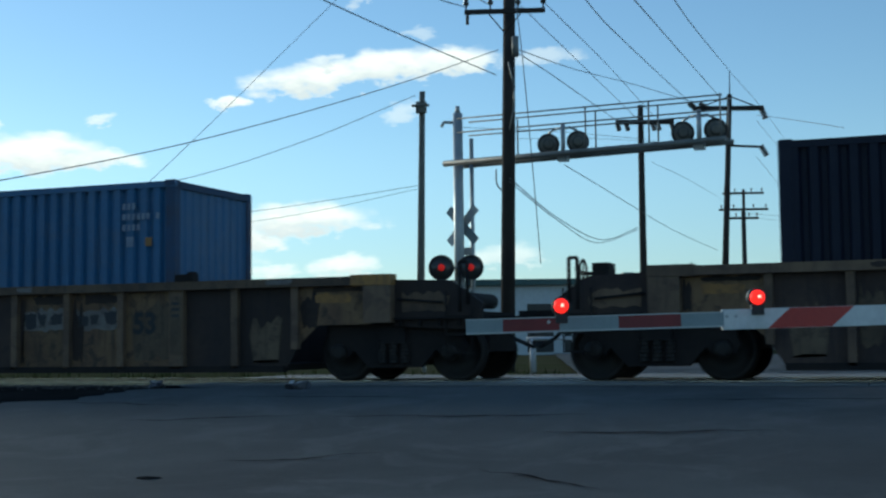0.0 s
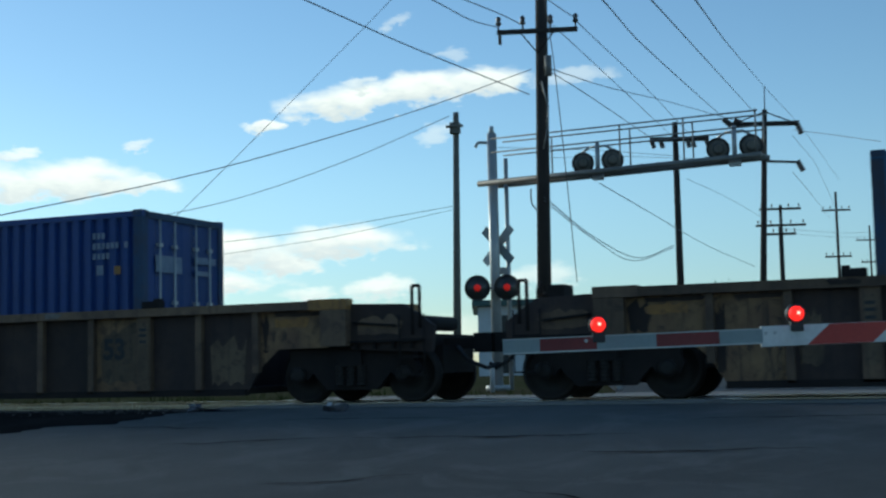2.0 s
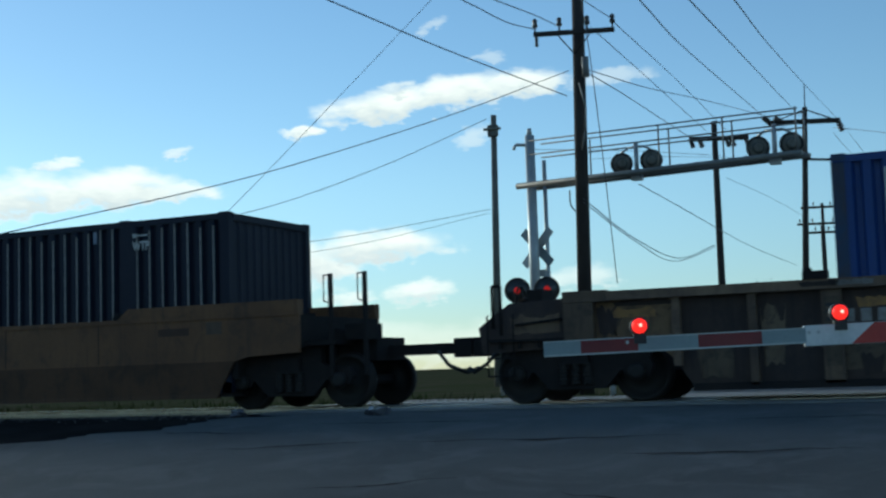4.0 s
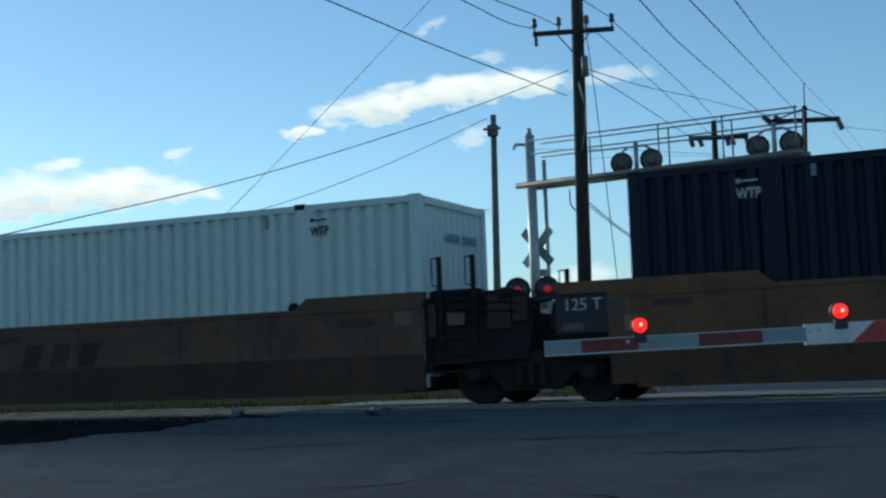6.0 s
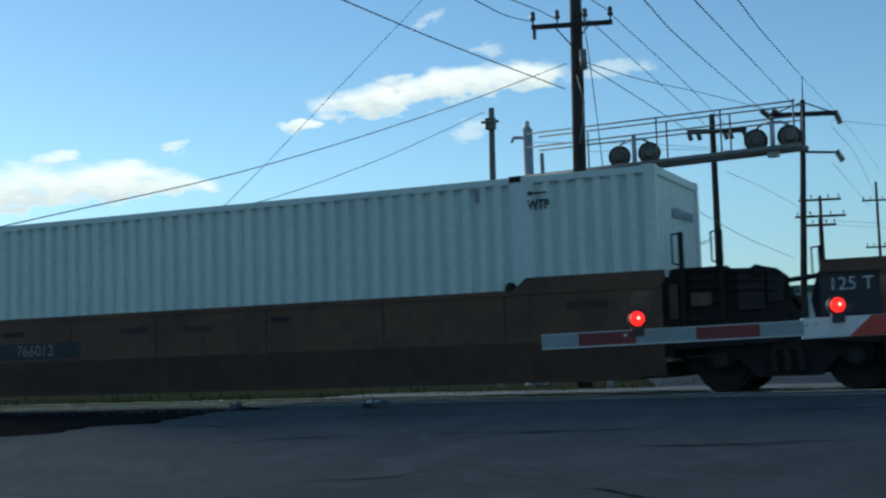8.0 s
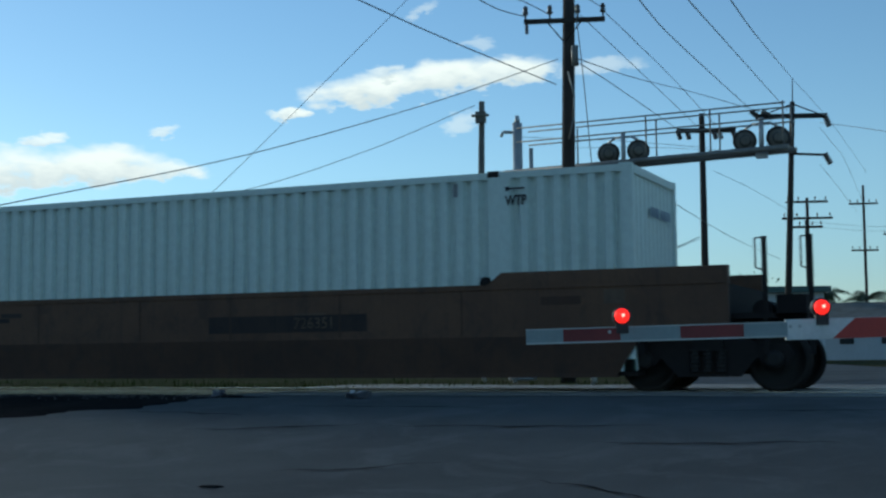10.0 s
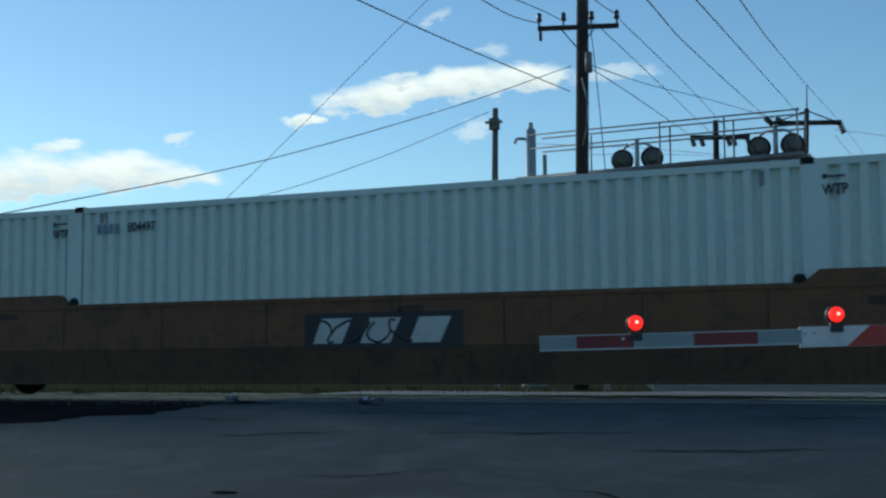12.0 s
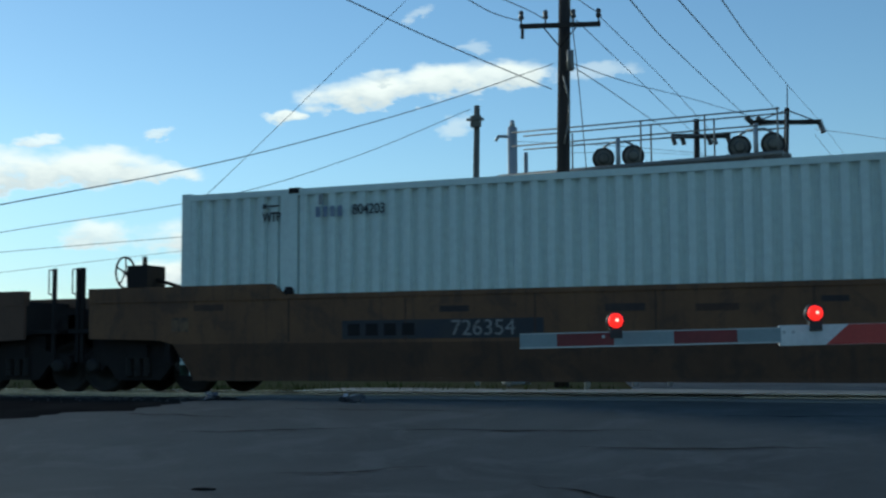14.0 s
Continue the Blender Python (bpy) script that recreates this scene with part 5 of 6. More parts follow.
def lamp_pair(parent, centre, along, normal, radius, gap, facing_lit=None):
    """Two hooded lamps on a crossarm seen from behind: dished black backgrounds."""
    for s in (-1, 1):
        c = centre + along * (s * gap / 2)
        bm = bmesh.new()
        add_lathe(bm, [(0.05, -0.1), (0.12, -0.09), (radius * 0.55, -0.03), (radius, 0.0), (radius, 0.02), (radius * 0.6, 0.03), (0.14, 0.06), (0.14, 0.3)], c, normal, 26)
        hood = part("lamp_hood", bm, M_HOOD, parent)
        bm = bmesh.new()
        n = 26
        q = Vector(normal).to_track_quat("Z", "Y").to_matrix()
        pts = [c + q @ Vector((radius * math.cos(2 * math.pi * i / n), radius * math.sin(2 * math.pi * i / n), 0.0)) for i in range(n + 1)]
        add_path(bm, pts, 0.018, 6)
        part("hood_rim", bm, M_HOOD, hood)
        if not facing_lit:
            # added paler dish: light reflected by the hood's back, put into its colour
            bm = bmesh.new()
            add_lathe(bm, [(0.06, -0.115), (0.1, -0.11), (radius * 0.5, -0.05), (radius * 0.8, -0.022), (radius * 0.82, -0.012)], c, normal, 22)
            part("hood_back", bm, M_POLE_GREY, hood)
        if facing_lit:
            bm = bmesh.new()
            add_lathe(bm, [(0.085, 0.0), (0.07, 0.03), (0.03, 0.045)], c - Vector(normal) * 0.1, -Vector(normal), 18)
            part("lens", bm, facing_lit[0 if s < 0 else 1], hood)


away = Vector((-0.32, 0.947, 0.0))
for d, h in ((2.84, 0.34), (6.17, 0.32)):
    bm = bmesh.new()
    add_tube(bm, on_beam(d, -0.15), on_beam(d, 0.75), 0.055, 0.055, 10)
    add_box(bm, on_beam(d, 0).x - 0.12, on_beam(d, 0).x + 0.12, on_beam(d, 0).y - 0.12, on_beam(d, 0).y + 0.12, 4.8, 4.98)
    add_path(bm, [on_beam(d - 0.38, h + 0.2), on_beam(d - 0.2, h + 0.3), on_beam(d + 0.2, h + 0.3), on_beam(d + 0.38, h + 0.2)], 0.03, 8)
    part("lamp_bracket", bm, M_GALV, signal)
    lamp_pair(signal, on_beam(d, h - 0.06), bdir, away, 0.25, 0.76)
# crossbuck and its lamps on the mast
for ang in (45, -45):
    bm = bmesh.new()
    add_box(bm, -0.6, 0.6, 0.0, 0.012, -0.115, 0.115)
    bm.transform(Matrix.Translation((MAST.x + 0.02, MAST.y + (0.18 if ang > 0 else 0.2), 3.45)) @ Matrix.Rotation(radians(-18), 4, "Z") @ Matrix.Rotation(radians(ang), 4, "Y"))
    part("crossbuck_blade", bm, M_SHEET_WHITE if ang > 0 else M_GALV, signal)
bm = bmesh.new()
add_box(bm, MAST.x - 0.2, MAST.x + 0.25, MAST.y + 0.2, MAST.y + 0.21, 2.72, 2.9)
part("track_count_sign", bm, M_GALV, signal)
lamp_pair(signal, Vector((MAST.x + 0.02, MAST.y - 0.3, 2.38)), Vector((0.93, 0.36, 0)), Vector((-0.36, 0.93, 0)), 0.3, 0.72, (M_LENS_DIM, M_LENS_DIM))
bm = bmesh.new()
add_tube(bm, (MAST.x - 0.4, MAST.y - 0.25, 2.38), (MAST.x + 0.4, MAST.y + 0.0, 2.38), 0.035, 0.035, 8)
part("lamp_crossarm", bm, M_GALV, signal)

# white guard posts and barrier behind the track
for x, y in ((-11.34, 28.42), (-10.47, 28.19), (-8.42, 27.66), (-7.25, 27.35), (-6.47, 27.14)):
    bm = bmesh.new()
    add_lathe(bm, [(0.055, 0.0), (0.055, 0.66), (0.04, 0.7), (0.01, 0.72)], (x, y, -0.12), (0, 0, 1), 14)
    solid("guard_post", bm, M_PAINT_WHITE, "short white painted steel guard post", "post", "guard posts")
bm = bmesh.new()
add_tube(bm, (-7.95, 25.99, -0.12), (-7.95, 25.99, 0.62), 0.045, 0.045, 12)
add_tube(bm, (-7.03, 26.34, -0.12), (-7.03, 26.34, 0.62), 0.045, 0.045, 12)
add_tube(bm, (-8.05, 25.95, 0.62), (-6.93, 26.38, 0.62), 0.04, 0.04, 12)
solid("guard_rail", bm, M_PAINT_WHITE, "white painted pipe barrier between two posts", "barrier")

# ---------------------------------------------------------------- utility poles
def pole(label, base, top_z, r0, r1, lean=(0, 0), mat=M_POLE):
    root = thing("utility_pole", label, "utility pole", "utility poles")
    bm = bmesh.new()
    b = Vector((base[0], base[1], -0.3))
    t = Vector((base[0] + lean[0], base[1] + lean[1], top_z))
    add_tube(bm, b, t, r0, r1, 14)
    part("shaft", bm, mat, root)
    return root


def crossarm(root, centre, along, length, pins=(), brace=True, size=0.055, mat=M_POLE):
    along = Vector(along).normalized()
    c = Vector(centre)
    side = Vector((-along.y, along.x, 0))
    bm = bmesh.new()
    vs = []
    for sx in (-1, 1):
        for sy, sz in ((-1, -1), (1, -1), (1, 1), (-1, 1)):
            vs.append(bm.verts.new(c + along * (sx * length / 2) + side * (sy * size * 0.8) + Vector((0, 0, sz * size))))
    for f in ((0, 1, 2, 3), (7, 6, 5, 4), (0, 4, 5, 1), (1, 5, 6, 2), (2, 6, 7, 3), (3, 7, 4, 0)):
        bm.faces.new([vs[i] for i in f])
    part("crossarm", bm, mat, root)
    if brace:
        bm = bmesh.new()
        for s in (-1, 1):
            add_tube(bm, c + along * (s * min(0.36, length * 0.3)) - Vector((0, 0, size)), c - Vector((0, 0, 0.5)), 0.015, 0.015, 6)
        part("brace", bm, M_GRIME, root)
    for d in pins:
        bm = bmesh.new()
        p = c + along * d + Vector((0, 0, size))
        add_lathe(bm, [(0.02, 0), (0.02, 0.1), (0.06, 0.11), (0.068, 0.16), (0.04, 0.2), (0.062, 0.23), (0.05, 0.28), (0.02, 0.31)], p, (0, 0, 1), 10)
        part("insulator", bm, M_PORCELAIN, root)


def hang_insulator(root, p, drop, mat=M_PORCELAIN, r=0.05):
    bm = bmesh.new()
    p = Vector(p)
    d = Vector(drop)
    for i in range(5):
        add_tube(bm, p + d * (i / 5), p + d * ((i + 0.6) / 5), r, r * 0.7, 8)
    part("insulator", bm, mat, root)


big = pole("tall dark creosoted utility pole with crossarm and insulators", (-9.06, 27.75), 11.5, 0.17, 0.125, (0.25, -0.05))
crossarm(big, (-8.82, 27.2, 7.92), (0.93, 0.36, 0.02), 1.8, (-0.86, -0.32, 0.3, 0.86), size=0.05)
hang_insulator(big, (-9.6, 26.9, 7.86), (0.0, 0.0, -0.25))
bm = bmesh.new()
add_tube(bm, (-8.62, 27.3, 6.9), (-8.62, 27.3, 7.35), 0.08, 0.08, 12)
add_path(bm, [(-8.8, 27.35, 6.8), (-8.65, 27.3, 6.2), (-8.72, 27.4, 5.7), (-8.85, 27.5, 5.3)], 0.02, 6)
part("cutout", bm, M_GALV_DULL, big)
crossarm(big, (-8.78, 27.2, 9.6), (0.93, 0.36, 0.0), 2.2, (-1.0, -0.4, 0.4, 1.0))

slim = pole("weathered grey utility pole with a small top bracket", (-16.85, 41.9), 9.33, 0.15, 0.1, (0.22, -0.1), M_POLE_GREY)
bm = bmesh.new()
add_box(bm, -16.78, -16.45, 41.55, 41.75, 8.55, 8.95)
add_tube(bm, (-16.9, 41.5, 8.8), (-16.3, 41.6, 8.8), 0.05, 0.05, 8)
bevel(bm, 0.02)
part("bracket", bm, M_POLE_GREY, slim)
mid = pole("dark wooden utility pole with short crossarm", (-10.65, 49.7), 9.7, 0.16, 0.11, (0.05, -0.1))
crossarm(mid, (-10.36, 49.2, 8.96), (0.9, 0.37, 0.0), 2.25, (), brace=False, size=0.085)
for d in (-1.1, -0.75, 0.3, 0.5, 1.05):
    hang_insulator(mid, Vector((-10.36, 49.2, 8.95)) + Vector((0.9, 0.37, 0)) * d, (0.1, 0, -0.35), r=0.11)
far = pole("dark wooden dead-end utility pole with two short arms", (-9.15, 59.2), 11.6, 0.17, 0.11, (0.65, -0.35))
bm = bmesh.new()
add_tube(bm, (-8.5, 58.85, 11.4), (-8.46, 58.8, 12.65), 0.03, 0.02, 8)
part("lightning_rod", bm, M_GRIME, far)
crossarm(far, (-8.53, 58.5, 10.9), (0.93, 0.36, 0.0), 3.05, (), brace=False, size=0.1)
crossarm(far, (-7.95, 58.85, 9.2), (0.93, 0.3, -0.06), 1.6, (), brace=False, size=0.05)
for p, dr in (((-7.15, 59.0, 10.95), (0.2, 0.0, -0.6)), ((-9.9, 57.95, 10.9), (-0.3, 0, 0.3)), ((-9.4, 58.1, 10.9), (-0.35, 0, 0.25)), ((-7.2, 59.1, 9.2), (0.25, 0.0, -0.5))):
    hang_insulator(far, p, dr, r=0.15)
bm = bmesh.new()
add_tube(bm, (-8.5, 58.8, 11.5), (-7.4, 59.0, 11.0), 0.03, 0.03, 6)
add_tube(bm, (-8.5, 58.8, 11.5), (-9.6, 58.1, 11.0), 0.03, 0.03, 6)
part("arm_brace", bm, M_GRIME, far)
for (x, y, z, arms) in ((-13.2, 97.0, 11.6, ((11.3, 3.0), (10.1, 3.6))), (-11.9, 124.5, 15.6, ((13.9, 2.6), (9.6, 2.4))), (-13.0, 178.5, 17.4, ((15.5, 3.5), (12.6, 2.5))), (-12.6, 92.0, 9.5, ((9.0, 2.2),))):
    p = pole("distant dark utility pole with crossarms", (x, y), z, 0.16, 0.11, (0.0, 0.0))
    for az2, ln in arms:
        crossarm(p, (x, y - 0.15, az2), (0.95, 0.3, 0), ln, (-ln * 0.45, -ln * 0.2, ln * 0.2, ln * 0.45), brace=False, size=0.08)


# ---------------------------------------------------------------- wires
def wire_through(points, r=0.012, pre=0.0):
    """A smooth wire through the points; pre: how far it runs on past the first, in parts of the first step."""
    pts = [Vector(p) for p in points]
    if pre:
        pts.insert(0, pts[0] + (pts[0] - pts[1]) * pre)
    cu = bpy.data.curves.new("overhead_wire", "CURVE")
    cu.dimensions, cu.bevel_depth, cu.bevel_resolution = "3D", r, 1
    fine = []
    for i in range(len(pts) - 1):
        a, b, c, d = pts[max(i - 1, 0)], pts[i], pts[i + 1], pts[min(i + 2, len(pts) - 1)]
        m0 = (c - a) * ((c - b).length / max((c - b).length + (b - a).length, 1e-6))
        m1 = (d - b) * ((c - b).length / max((c - b).length + (d - c).length, 1e-6))
        for k in range(10):
            t = k / 10
            fine.append(b * (2 * t ** 3 - 3 * t * t + 1) + m0 * (t ** 3 - 2 * t * t + t) + c * (3 * t * t - 2 * t ** 3) + m1 * (t ** 3 - t * t))
    fine.append(pts[-1])
    sp = cu.splines.new("POLY")
    sp.points.add(len(fine) - 1)
    for q, p in zip(sp.points, fine):
        q.co = (*p, 1)
    cu.materials.append(M_WIRE)
    return tagged(new("overhead_wire", cu), "thin dark overhead wire between utility poles", "wire", "overhead wires")


wire_through([(-9.25, 17.33, 6.13), (-9.30, 21.14, 6.30), (-9.03, 27.17, 6.49)], 0.011, 1.00)
wire_through([(-11.79, 12.69, 2.45), (-11.67, 18.65, 3.94), (-9.98, 22.57, 5.37), (-8.97, 27.15, 7.05)], 0.009, 0.60)
wire_through([(-24.37, 53.48, 17.32), (-26.91, 49.61, 12.68), (-29.13, 46.86, 9.08), (-31.12, 45.19, 6.46)], 0.0128, 0.50)
wire_through([(-27.77, 31.60, 4.56), (-22.68, 35.75, 5.87), (-19.57, 38.52, 7.32), (-16.60, 41.09, 9.08)], 0.0120, 0.30)
wire_through([(-41.70, 47.47, 5.58), (-30.32, 54.21, 6.90), (-23.78, 58.95, 8.28)], 0.0144, 0.30)
wire_through([(-41.75, 47.54, 4.67), (-29.10, 54.75, 6.60), (-23.79, 58.96, 8.11)], 0.0112, 0.30)
wire_through([(-5.05, 19.22, 5.98), (-6.23, 26.28, 7.10), (-8.84, 50.13, 9.83)], 0.0115, 0.30)
wire_through([(-4.35, 19.53, 5.96), (-5.55, 28.75, 7.42), (-8.72, 58.85, 11.21)], 0.0115, 0.30)
wire_through([(-3.74, 19.80, 5.94), (-4.96, 28.99, 7.61), (-8.37, 58.34, 12.52)], 0.0115, 0.30)
wire_through([(-8.37, 58.34, 12.52), (-9.60, 82.33, 14.53), (-11.96, 129.37, 17.37)], 0.0112, 0.00)
wire_through([(-7.98, 27.38, 8.10), (-8.84, 37.06, 8.62), (-9.98, 49.15, 9.14)], 0.0096, 0.00)
wire_through([(-8.47, 27.28, 8.02), (-9.35, 34.64, 8.55), (-10.48, 48.94, 8.94)], 0.0096, 0.00)
wire_through([(-8.71, 27.26, 7.08), (-9.55, 33.53, 7.74), (-11.13, 48.44, 8.85)], 0.0115, 0.00)
wire_through([(-8.68, 27.27, 7.10), (-9.75, 36.66, 8.53), (-10.26, 47.28, 10.05), (-9.43, 58.01, 10.99)], 0.0115, 0.00)
wire_through([(-8.54, 20.87, 6.90), (-9.11, 23.86, 7.40), (-9.47, 26.51, 7.91)], 0.0104, 1.00)
wire_through([(-7.95, 21.13, 6.88), (-8.53, 24.11, 7.49), (-9.08, 26.90, 8.02)], 0.0096, 1.00)
wire_through([(-7.82, 25.49, 7.93), (-7.94, 26.52, 8.07), (-7.95, 27.39, 8.13)], 0.0096, 2.00)
wire_through([(-8.84, 27.40, 4.20), (-9.80, 34.74, 3.97), (-10.37, 42.13, 3.91), (-10.68, 48.97, 4.87)], 0.0128, 0.00)
wire_through([(-9.10, 27.27, 4.39), (-9.10, 27.30, 4.08), (-9.01, 27.35, 3.92)], 0.0160, 0.00)
wire_through([(-8.84, 27.40, 4.12), (-9.80, 34.75, 3.90), (-10.30, 41.08, 3.74), (-10.68, 48.98, 4.79)], 0.0115, 0.00)
wire_through([(-8.24, 29.88, 4.76), (-9.22, 37.05, 5.12), (-11.05, 58.00, 5.50), (-11.15, 71.02, 5.41)], 0.0112, 0.00)
wire_through([(-8.46, 26.71, 8.44), (-8.38, 26.99, 7.00), (-8.39, 27.63, 4.82), (-8.44, 28.40, 2.34)], 0.0115, 0.30)
wire_through([(-7.40, 59.57, 10.69), (-5.17, 53.56, 9.35), (-2.97, 48.07, 8.05)], 0.0112, 0.00)
wire_through([(-7.42, 59.58, 10.44), (-7.58, 63.30, 10.62), (-8.87, 82.20, 12.14), (-11.85, 126.52, 13.42)], 0.0104, 0.00)
wire_through([(-7.51, 59.70, 8.80), (-7.68, 63.43, 8.93), (-9.71, 87.41, 10.84), (-12.68, 126.18, 13.39)], 0.0104, 0.00)
wire_through([(-20.23, 55.87, 10.46), (-16.89, 59.43, 10.57), (-13.22, 63.14, 10.48)], 0.0112, 0.00)
wire_through([(-18.05, 56.83, 9.93), (-15.67, 59.97, 10.24), (-12.08, 63.64, 10.31)], 0.0096, 0.00)
wire_through([(-14.25, 69.27, 10.19), (-14.82, 85.28, 10.90), (-14.93, 112.41, 11.07)], 0.0112, 0.00)
wire_through([(-13.27, 96.90, 9.85), (-10.53, 114.26, 10.86), (-8.22, 126.01, 11.81)], 0.0128, 0.00)
wire_through([(-13.28, 96.93, 9.56), (-10.55, 114.29, 10.48), (-8.24, 126.04, 11.40)], 0.0112, 0.00)

# ---------------------------------------------------------------- far building and trees
shed = thing("warehouse", "long low white warehouse with dark green fascia", "building")
bm = bmesh.new()
B0, B1 = Vector((-25.0, 65.3, 0)), Vector((-9.0, 71.4, 0))
bv = (B1 - B0).normalized()
bn = Vector((-bv.y, bv.x, 0))


def shed_box(bm, d0, d1, n0, n1, z0, z1):
    vs = [bm.verts.new(B0 + bv * d + bn * q + Vector((0, 0, z))) for z in (z0, z1) for d, q in ((d0, n0), (d1, n0), (d1, n1), (d0, n1))]
    for f in ((0, 3, 2, 1), (4, 5, 6, 7), (0, 1, 5, 4), (1, 2, 6, 5), (2, 3, 7, 6), (3, 0, 4, 7)):
        bm.faces.new([vs[i] for i in f])


bl2 = (B1 - B0).length
shed_box(bm, 0, bl2, 0, 12, -0.2, 3.6)
part("wall", bm, M_WALL, shed)
bm = bmesh.new()
shed_box(bm, -0.3, bl2 + 0.3, -0.4, 12.4, 3.6, 3.92)
part("roof", bm, M_GREEN_ROOF, shed)
for d, w in ((1.2, 0.5), (3.4, 0.4), (4.6, 1.4), (6.6, 0.35), (8.4, 1.6), (11.0, 0.4), (13.0, 1.5)):
    bm = bmesh.new()
    shed_box(bm, d, d + w, -0.03, 0.06, 0.0, 3.1 if w < 1 else 2.6)
    part("door", bm, M_GLASS_DARK, shed)
bm = bmesh.new()
shed_box(bm, 10.2, 10.8, 3, 3.6, 3.92, 4.4)
part("roof_vent", bm, M_GALV, shed)


def palm(x, y, h, seed, label="distant palm tree with drooping fronds"):
    rng = random.Random(seed)
    root = thing("palm_tree", label, "tree", "distant trees")
    bm = bmesh.new()
    for i in range(5):
        add_tube(bm, (x + 0.06 * math.sin(i), y, -0.2 + h * i / 5), (x + 0.06 * math.sin(i + 1), y, -0.2 + h * (i + 1) / 5), 0.2 - 0.015 * i, 0.185 - 0.015 * i, 10)
    part("trunk", bm, M_BARK, root)
    vs, fs = [], []
    for k in range(26):
        a, up = rng.uniform(0, 6.28), rng.uniform(-0.3, 1.0)
        ln = rng.uniform(1.2, 1.9)
        prev = Vector((x, y, h - 0.2))
        d = Vector((math.cos(a), math.sin(a), up)).normalized()
        for s in range(6):
            cur = prev + d * (ln / 6)
            d = (d + Vector((0, 0, -0.22))).normalized()
            side = Vector((-math.sin(a), math.cos(a), 0))
            for q in (-1, 1):
                for t in range(2):
                    o = prev.lerp(cur, t * 0.5)
                    tip = o + side * (q * (0.45 - 0.05 * s)) + Vector((0, 0, -0.25)) + d * 0.15
                    b = len(vs)
                    vs += [tuple(o), tuple(o + d * 0.09), tuple(tip)]
                    fs.append((b, b + 1, b + 2))
            prev = cur
    me = bpy.data.meshes.new("crown")
    me.from_pydata(vs, [], fs)
    me.materials.append(M_LEAF)
    ob = new("crown", me)
    ob.parent = root


def bush(x, y, h, w, seed):
    rng = random.Random(seed)
    root = thing("tree", "distant dark green broadleaf tree", "tree", "distant trees")
    bm = bmesh.new()
    add_tube(bm, (x, y, -0.2), (x, y, h * 0.6), 0.18, 0.08, 8)
    for k in range(5):
        a = k * 1.3
        add_tube(bm, (x, y, h * 0.4), (x + w * 0.4 * math.cos(a), y + w * 0.4 * math.sin(a), h * 0.75), 0.07, 0.03, 6)
    part("trunk", bm, M_BARK, root)
    vs, fs = [], []
    for k in range(2200):
        u = Vector((rng.gauss(0, 0.42), rng.gauss(0, 0.42), rng.gauss(0, 0.36)))
        p = Vector((x + u.x * w, y + u.y * w, h * 0.72 + u.z * h * 0.5))
        if p.z < h * 0.3:
            continue
        s = rng.uniform(0.08, 0.2)
        b = len(vs)
        for _ in range(3):
            vs.append((p.x + rng.uniform(-s, s), p.y + rng.uniform(-s, s), p.z + rng.uniform(-s, s)))
        fs.append((b, b + 1, b + 2))
    me = bpy.data.meshes.new("crown")
    me.from_pydata(vs, [], fs)
    me.materials.append(M_LEAF)
    ob = new("crown", me)
    ob.parent = root


palm(-11.4, 92.2, 4.5, 1)
palm(-8.9, 93.2, 4.3, 2)
palm(-6.1, 94.0, 4.7, 3)
bush(-16.9, 96.0, 4.9, 2.4, 4)
bush(-13.6, 99.0, 3.8, 2.6, 5)
bush(-4.2, 99.0, 4.0, 2.6, 7)

# small house between the palms
house = thing("house", "small distant house with grey gabled roof", "house")
bm = bmesh.new()
add_box(bm, -13.2, -6.2, 88.0, 94.0, -0.2, 2.5)
part("wall", bm, M_WALL, house)
bm = bmesh.new()
ridge = [bm.verts.new(p) for p in ((-13.6, 87.6, 2.5), (-5.8, 87.6, 2.5), (-5.8, 94.4, 2.5), (-13.6, 94.4, 2.5), (-13.6, 91.0, 3.7), (-5.8, 91.0, 3.7))]
for f in ((0, 1, 5, 4), (2, 3, 4, 5), (0, 4, 3), (1, 2, 5), (3, 2, 1, 0)):
    bm.faces.new([ridge[i] for i in f])
part("roof", bm, M_POLE_GREY, house)
for x in (-12.2, -10.2, -7.6):
    bm = bmesh.new()
    add_box(bm, x, x + 0.9, 87.97, 88.05, 0.9, 2.0)
    part("window", bm, M_GLASS_DARK, house)

# ---------------------------------------------------------------- cracks and tar lines of the road
def crack(x, y, length, angle, seed):
    rng = random.Random(seed)
    bm = bmesh.new()
    n = 14
    d = Vector((math.cos(angle), math.sin(angle), 0))
    s = Vector((-d.y, d.x, 0))
    lo, hi, off = [], [], 0.0
    for i in range(n + 1):
        off += rng.uniform(-0.05, 0.05)
        p = Vector((x, y, 0)) + d * (length * (i / n - 0.5)) + s * off
        w = rng.uniform(0.008, 0.028) * math.sin(math.pi * (i + 0.3) / (n + 0.6))
        for side, rim in ((-1, lo), (1, hi)):
            q = p + s * (side * w)
            rim.append(bm.verts.new((q.x, q.y, ground_z(q.x, q.y) + 0.041)))
    for i in range(n):
        bm.faces.new((lo[i], lo[i + 1], hi[i + 1], hi[i]))
    solid("road_crack", bm, M_GRAVEL, "dark irregular crack filled with tar in the asphalt", "crack", "", "structure")


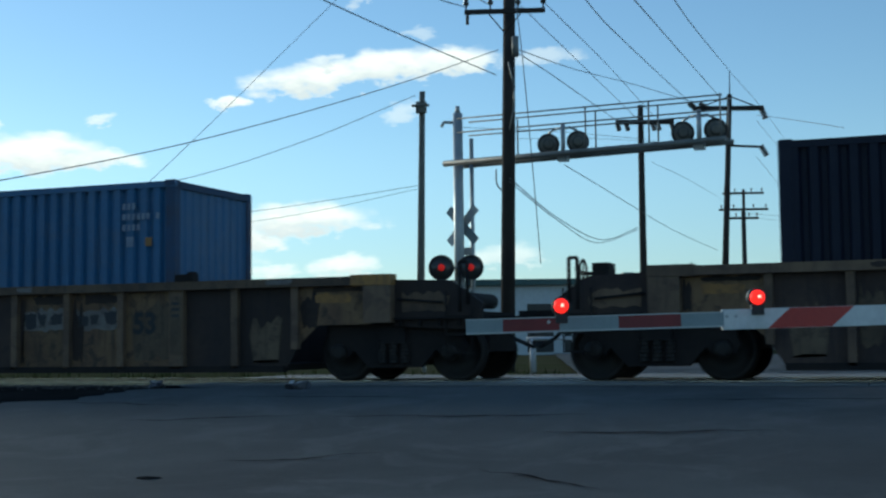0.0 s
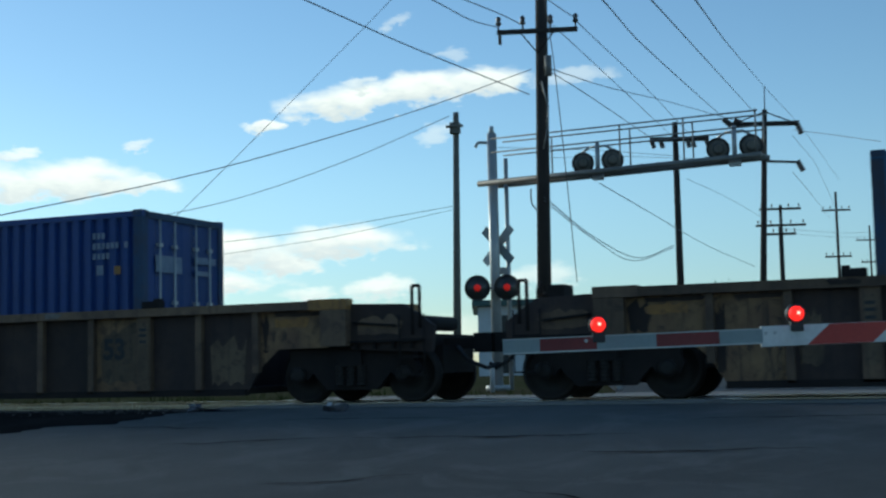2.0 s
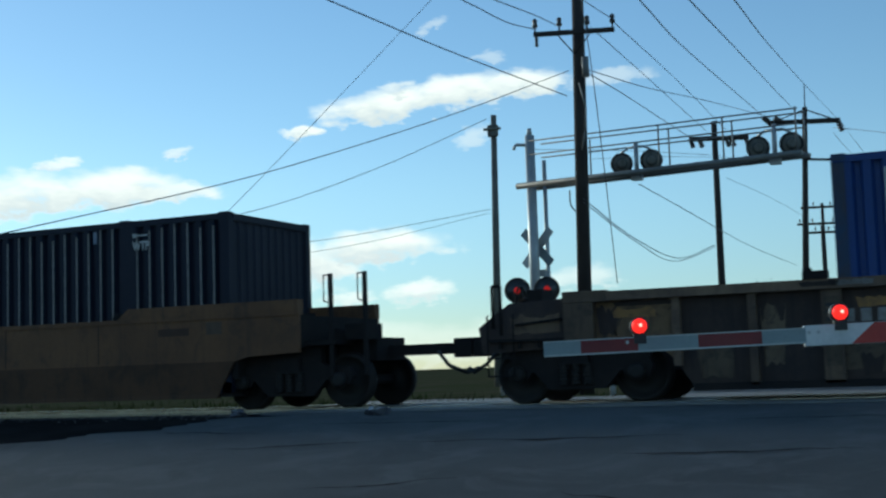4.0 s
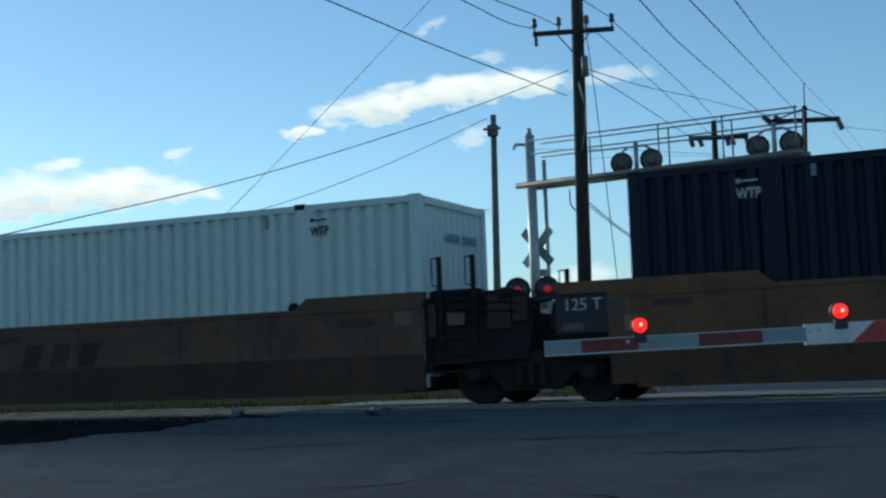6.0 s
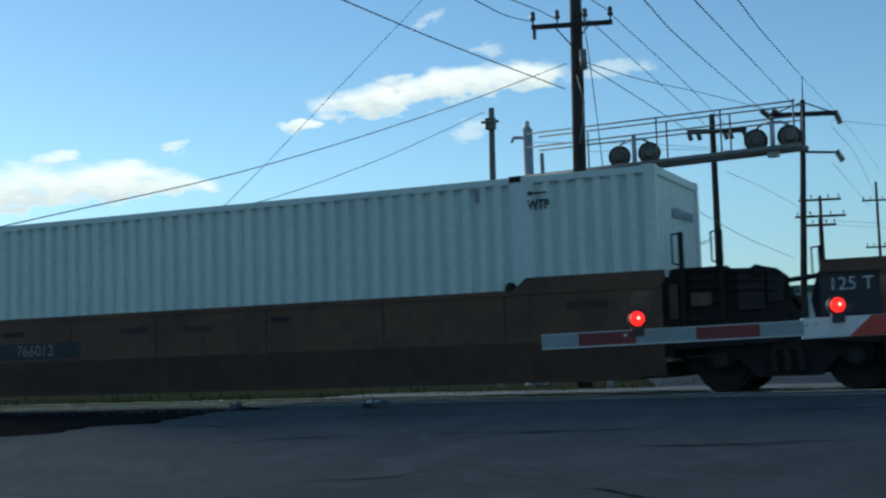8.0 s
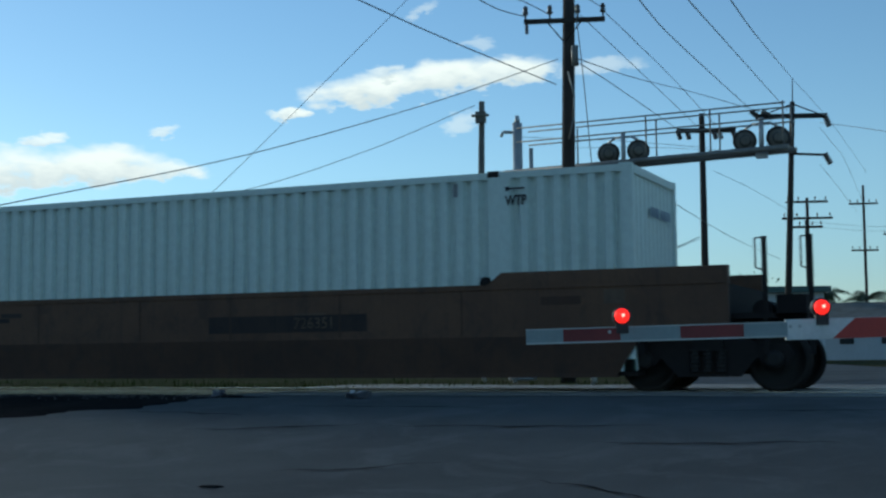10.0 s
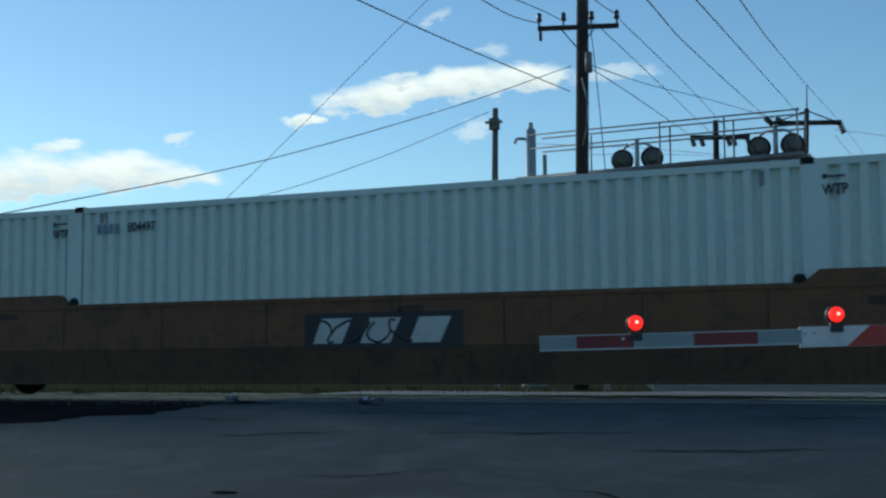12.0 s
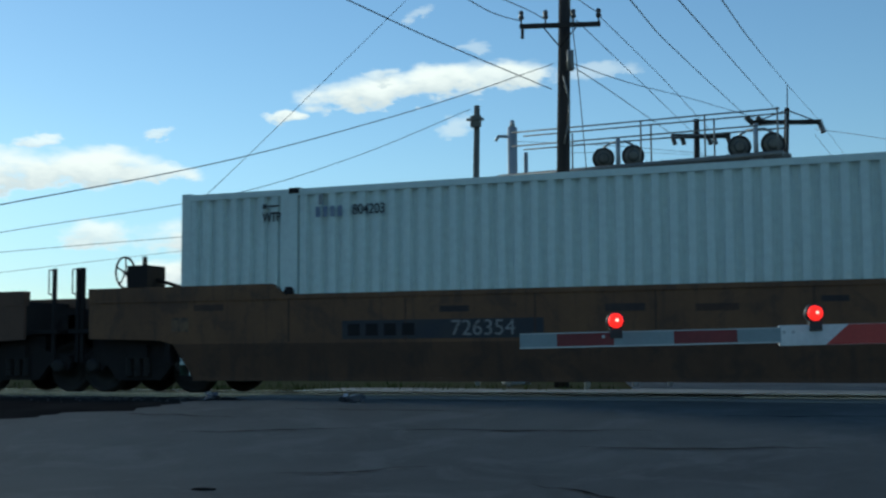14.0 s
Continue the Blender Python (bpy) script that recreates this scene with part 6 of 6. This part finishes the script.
for k, (x, y, ln, an) in enumerate(((-7.6, 12.6, 2.2, 0.15), (-4.8, 12.9, 3.2, 0.05), (-9.3, 13.4, 1.8, -0.1), (-2.6, 12.2, 2.4, 0.1), (-5.6, 10.8, 1.6, 0.5), (-3.0, 10.2, 1.4, -0.35), (-6.9, 14.2, 2.6, 0.03), (-1.6, 14.0, 3.0, 0.02))):
    crack(x, y, ln, an, k + 3)

# ---------------------------------------------------------------- litter on the road
def litter(x, y, seed, size):
    rng = random.Random(seed)
    bm = bmesh.new()
    for k in range(5):
        c = Vector((rng.uniform(-size, size), rng.uniform(-0.04, 0.04), rng.uniform(0.02, 0.06)))
        vs = [bm.verts.new(c + Vector((rng.uniform(-0.12, 0.12), rng.uniform(-0.06, 0.06), rng.uniform(-0.05, 0.06)))) for _ in range(9)]
        bmesh.ops.convex_hull(bm, input=vs)
    ob = solid("litter", bm, M_RUBBISH, "crumpled dark plastic litter lying on the asphalt", "litter")
    # small white pieces stand in for the highlights on the dark plastic
    for k in range(2):
        bm = bmesh.new()
        c = Vector((rng.uniform(-size, size), -0.03, 0.09))
        bmesh.ops.convex_hull(bm, input=[bm.verts.new(c + Vector((rng.uniform(-0.05, 0.05), rng.uniform(-0.03, 0.03), rng.uniform(-0.025, 0.03)))) for _ in range(8)])
        part("white_scrap", bm, M_LITTER_HIGHLIGHT, ob, "small white piece painting a highlight on the litter")
    ob.location = (x, y, ground_z(x, y) + 0.03)


litter(-7.85, 15.2, 3, 0.16)
litter(-10.2, 15.5, 5, 0.01)
# flat oil-dark debris close to the camera
bm = bmesh.new()
add_lathe(bm, [(0.02, 0.0), (0.11, 0.004), (0.09, 0.014), (0.01, 0.02)], (0, 0, 0), (0, 0, 1), 9)
for v in bm.verts:
    v.co.x *= 1.0 + 0.3 * math.sin(v.co.y * 60)
    v.co.y *= 0.6
rag = solid("flattened_debris", bm, M_GRAVEL, "flattened dark scrap on the road", "debris")
rag.location = (-6.37, 9.58, ground_z(0, 9.58) + 0.032)


# ---------------------------------------------------------------- all that moves
def motions():
    times = [0.5 * i for i in range(29)]
    for ob, x in MOVERS:
        walk(ob, [(t, pose(x + train_x(t), TRACK_Y, 0)) for t in times])
    for ws, x in WHEELS:
        rows = []
        for i in range(421):
            t = i / FPS
            rows.append((t, pose(x, 0, 0.42) @ Matrix.Rotation(train_x(t) / 0.42, 4, "Y")))
        walk(ws, rows)


motions()
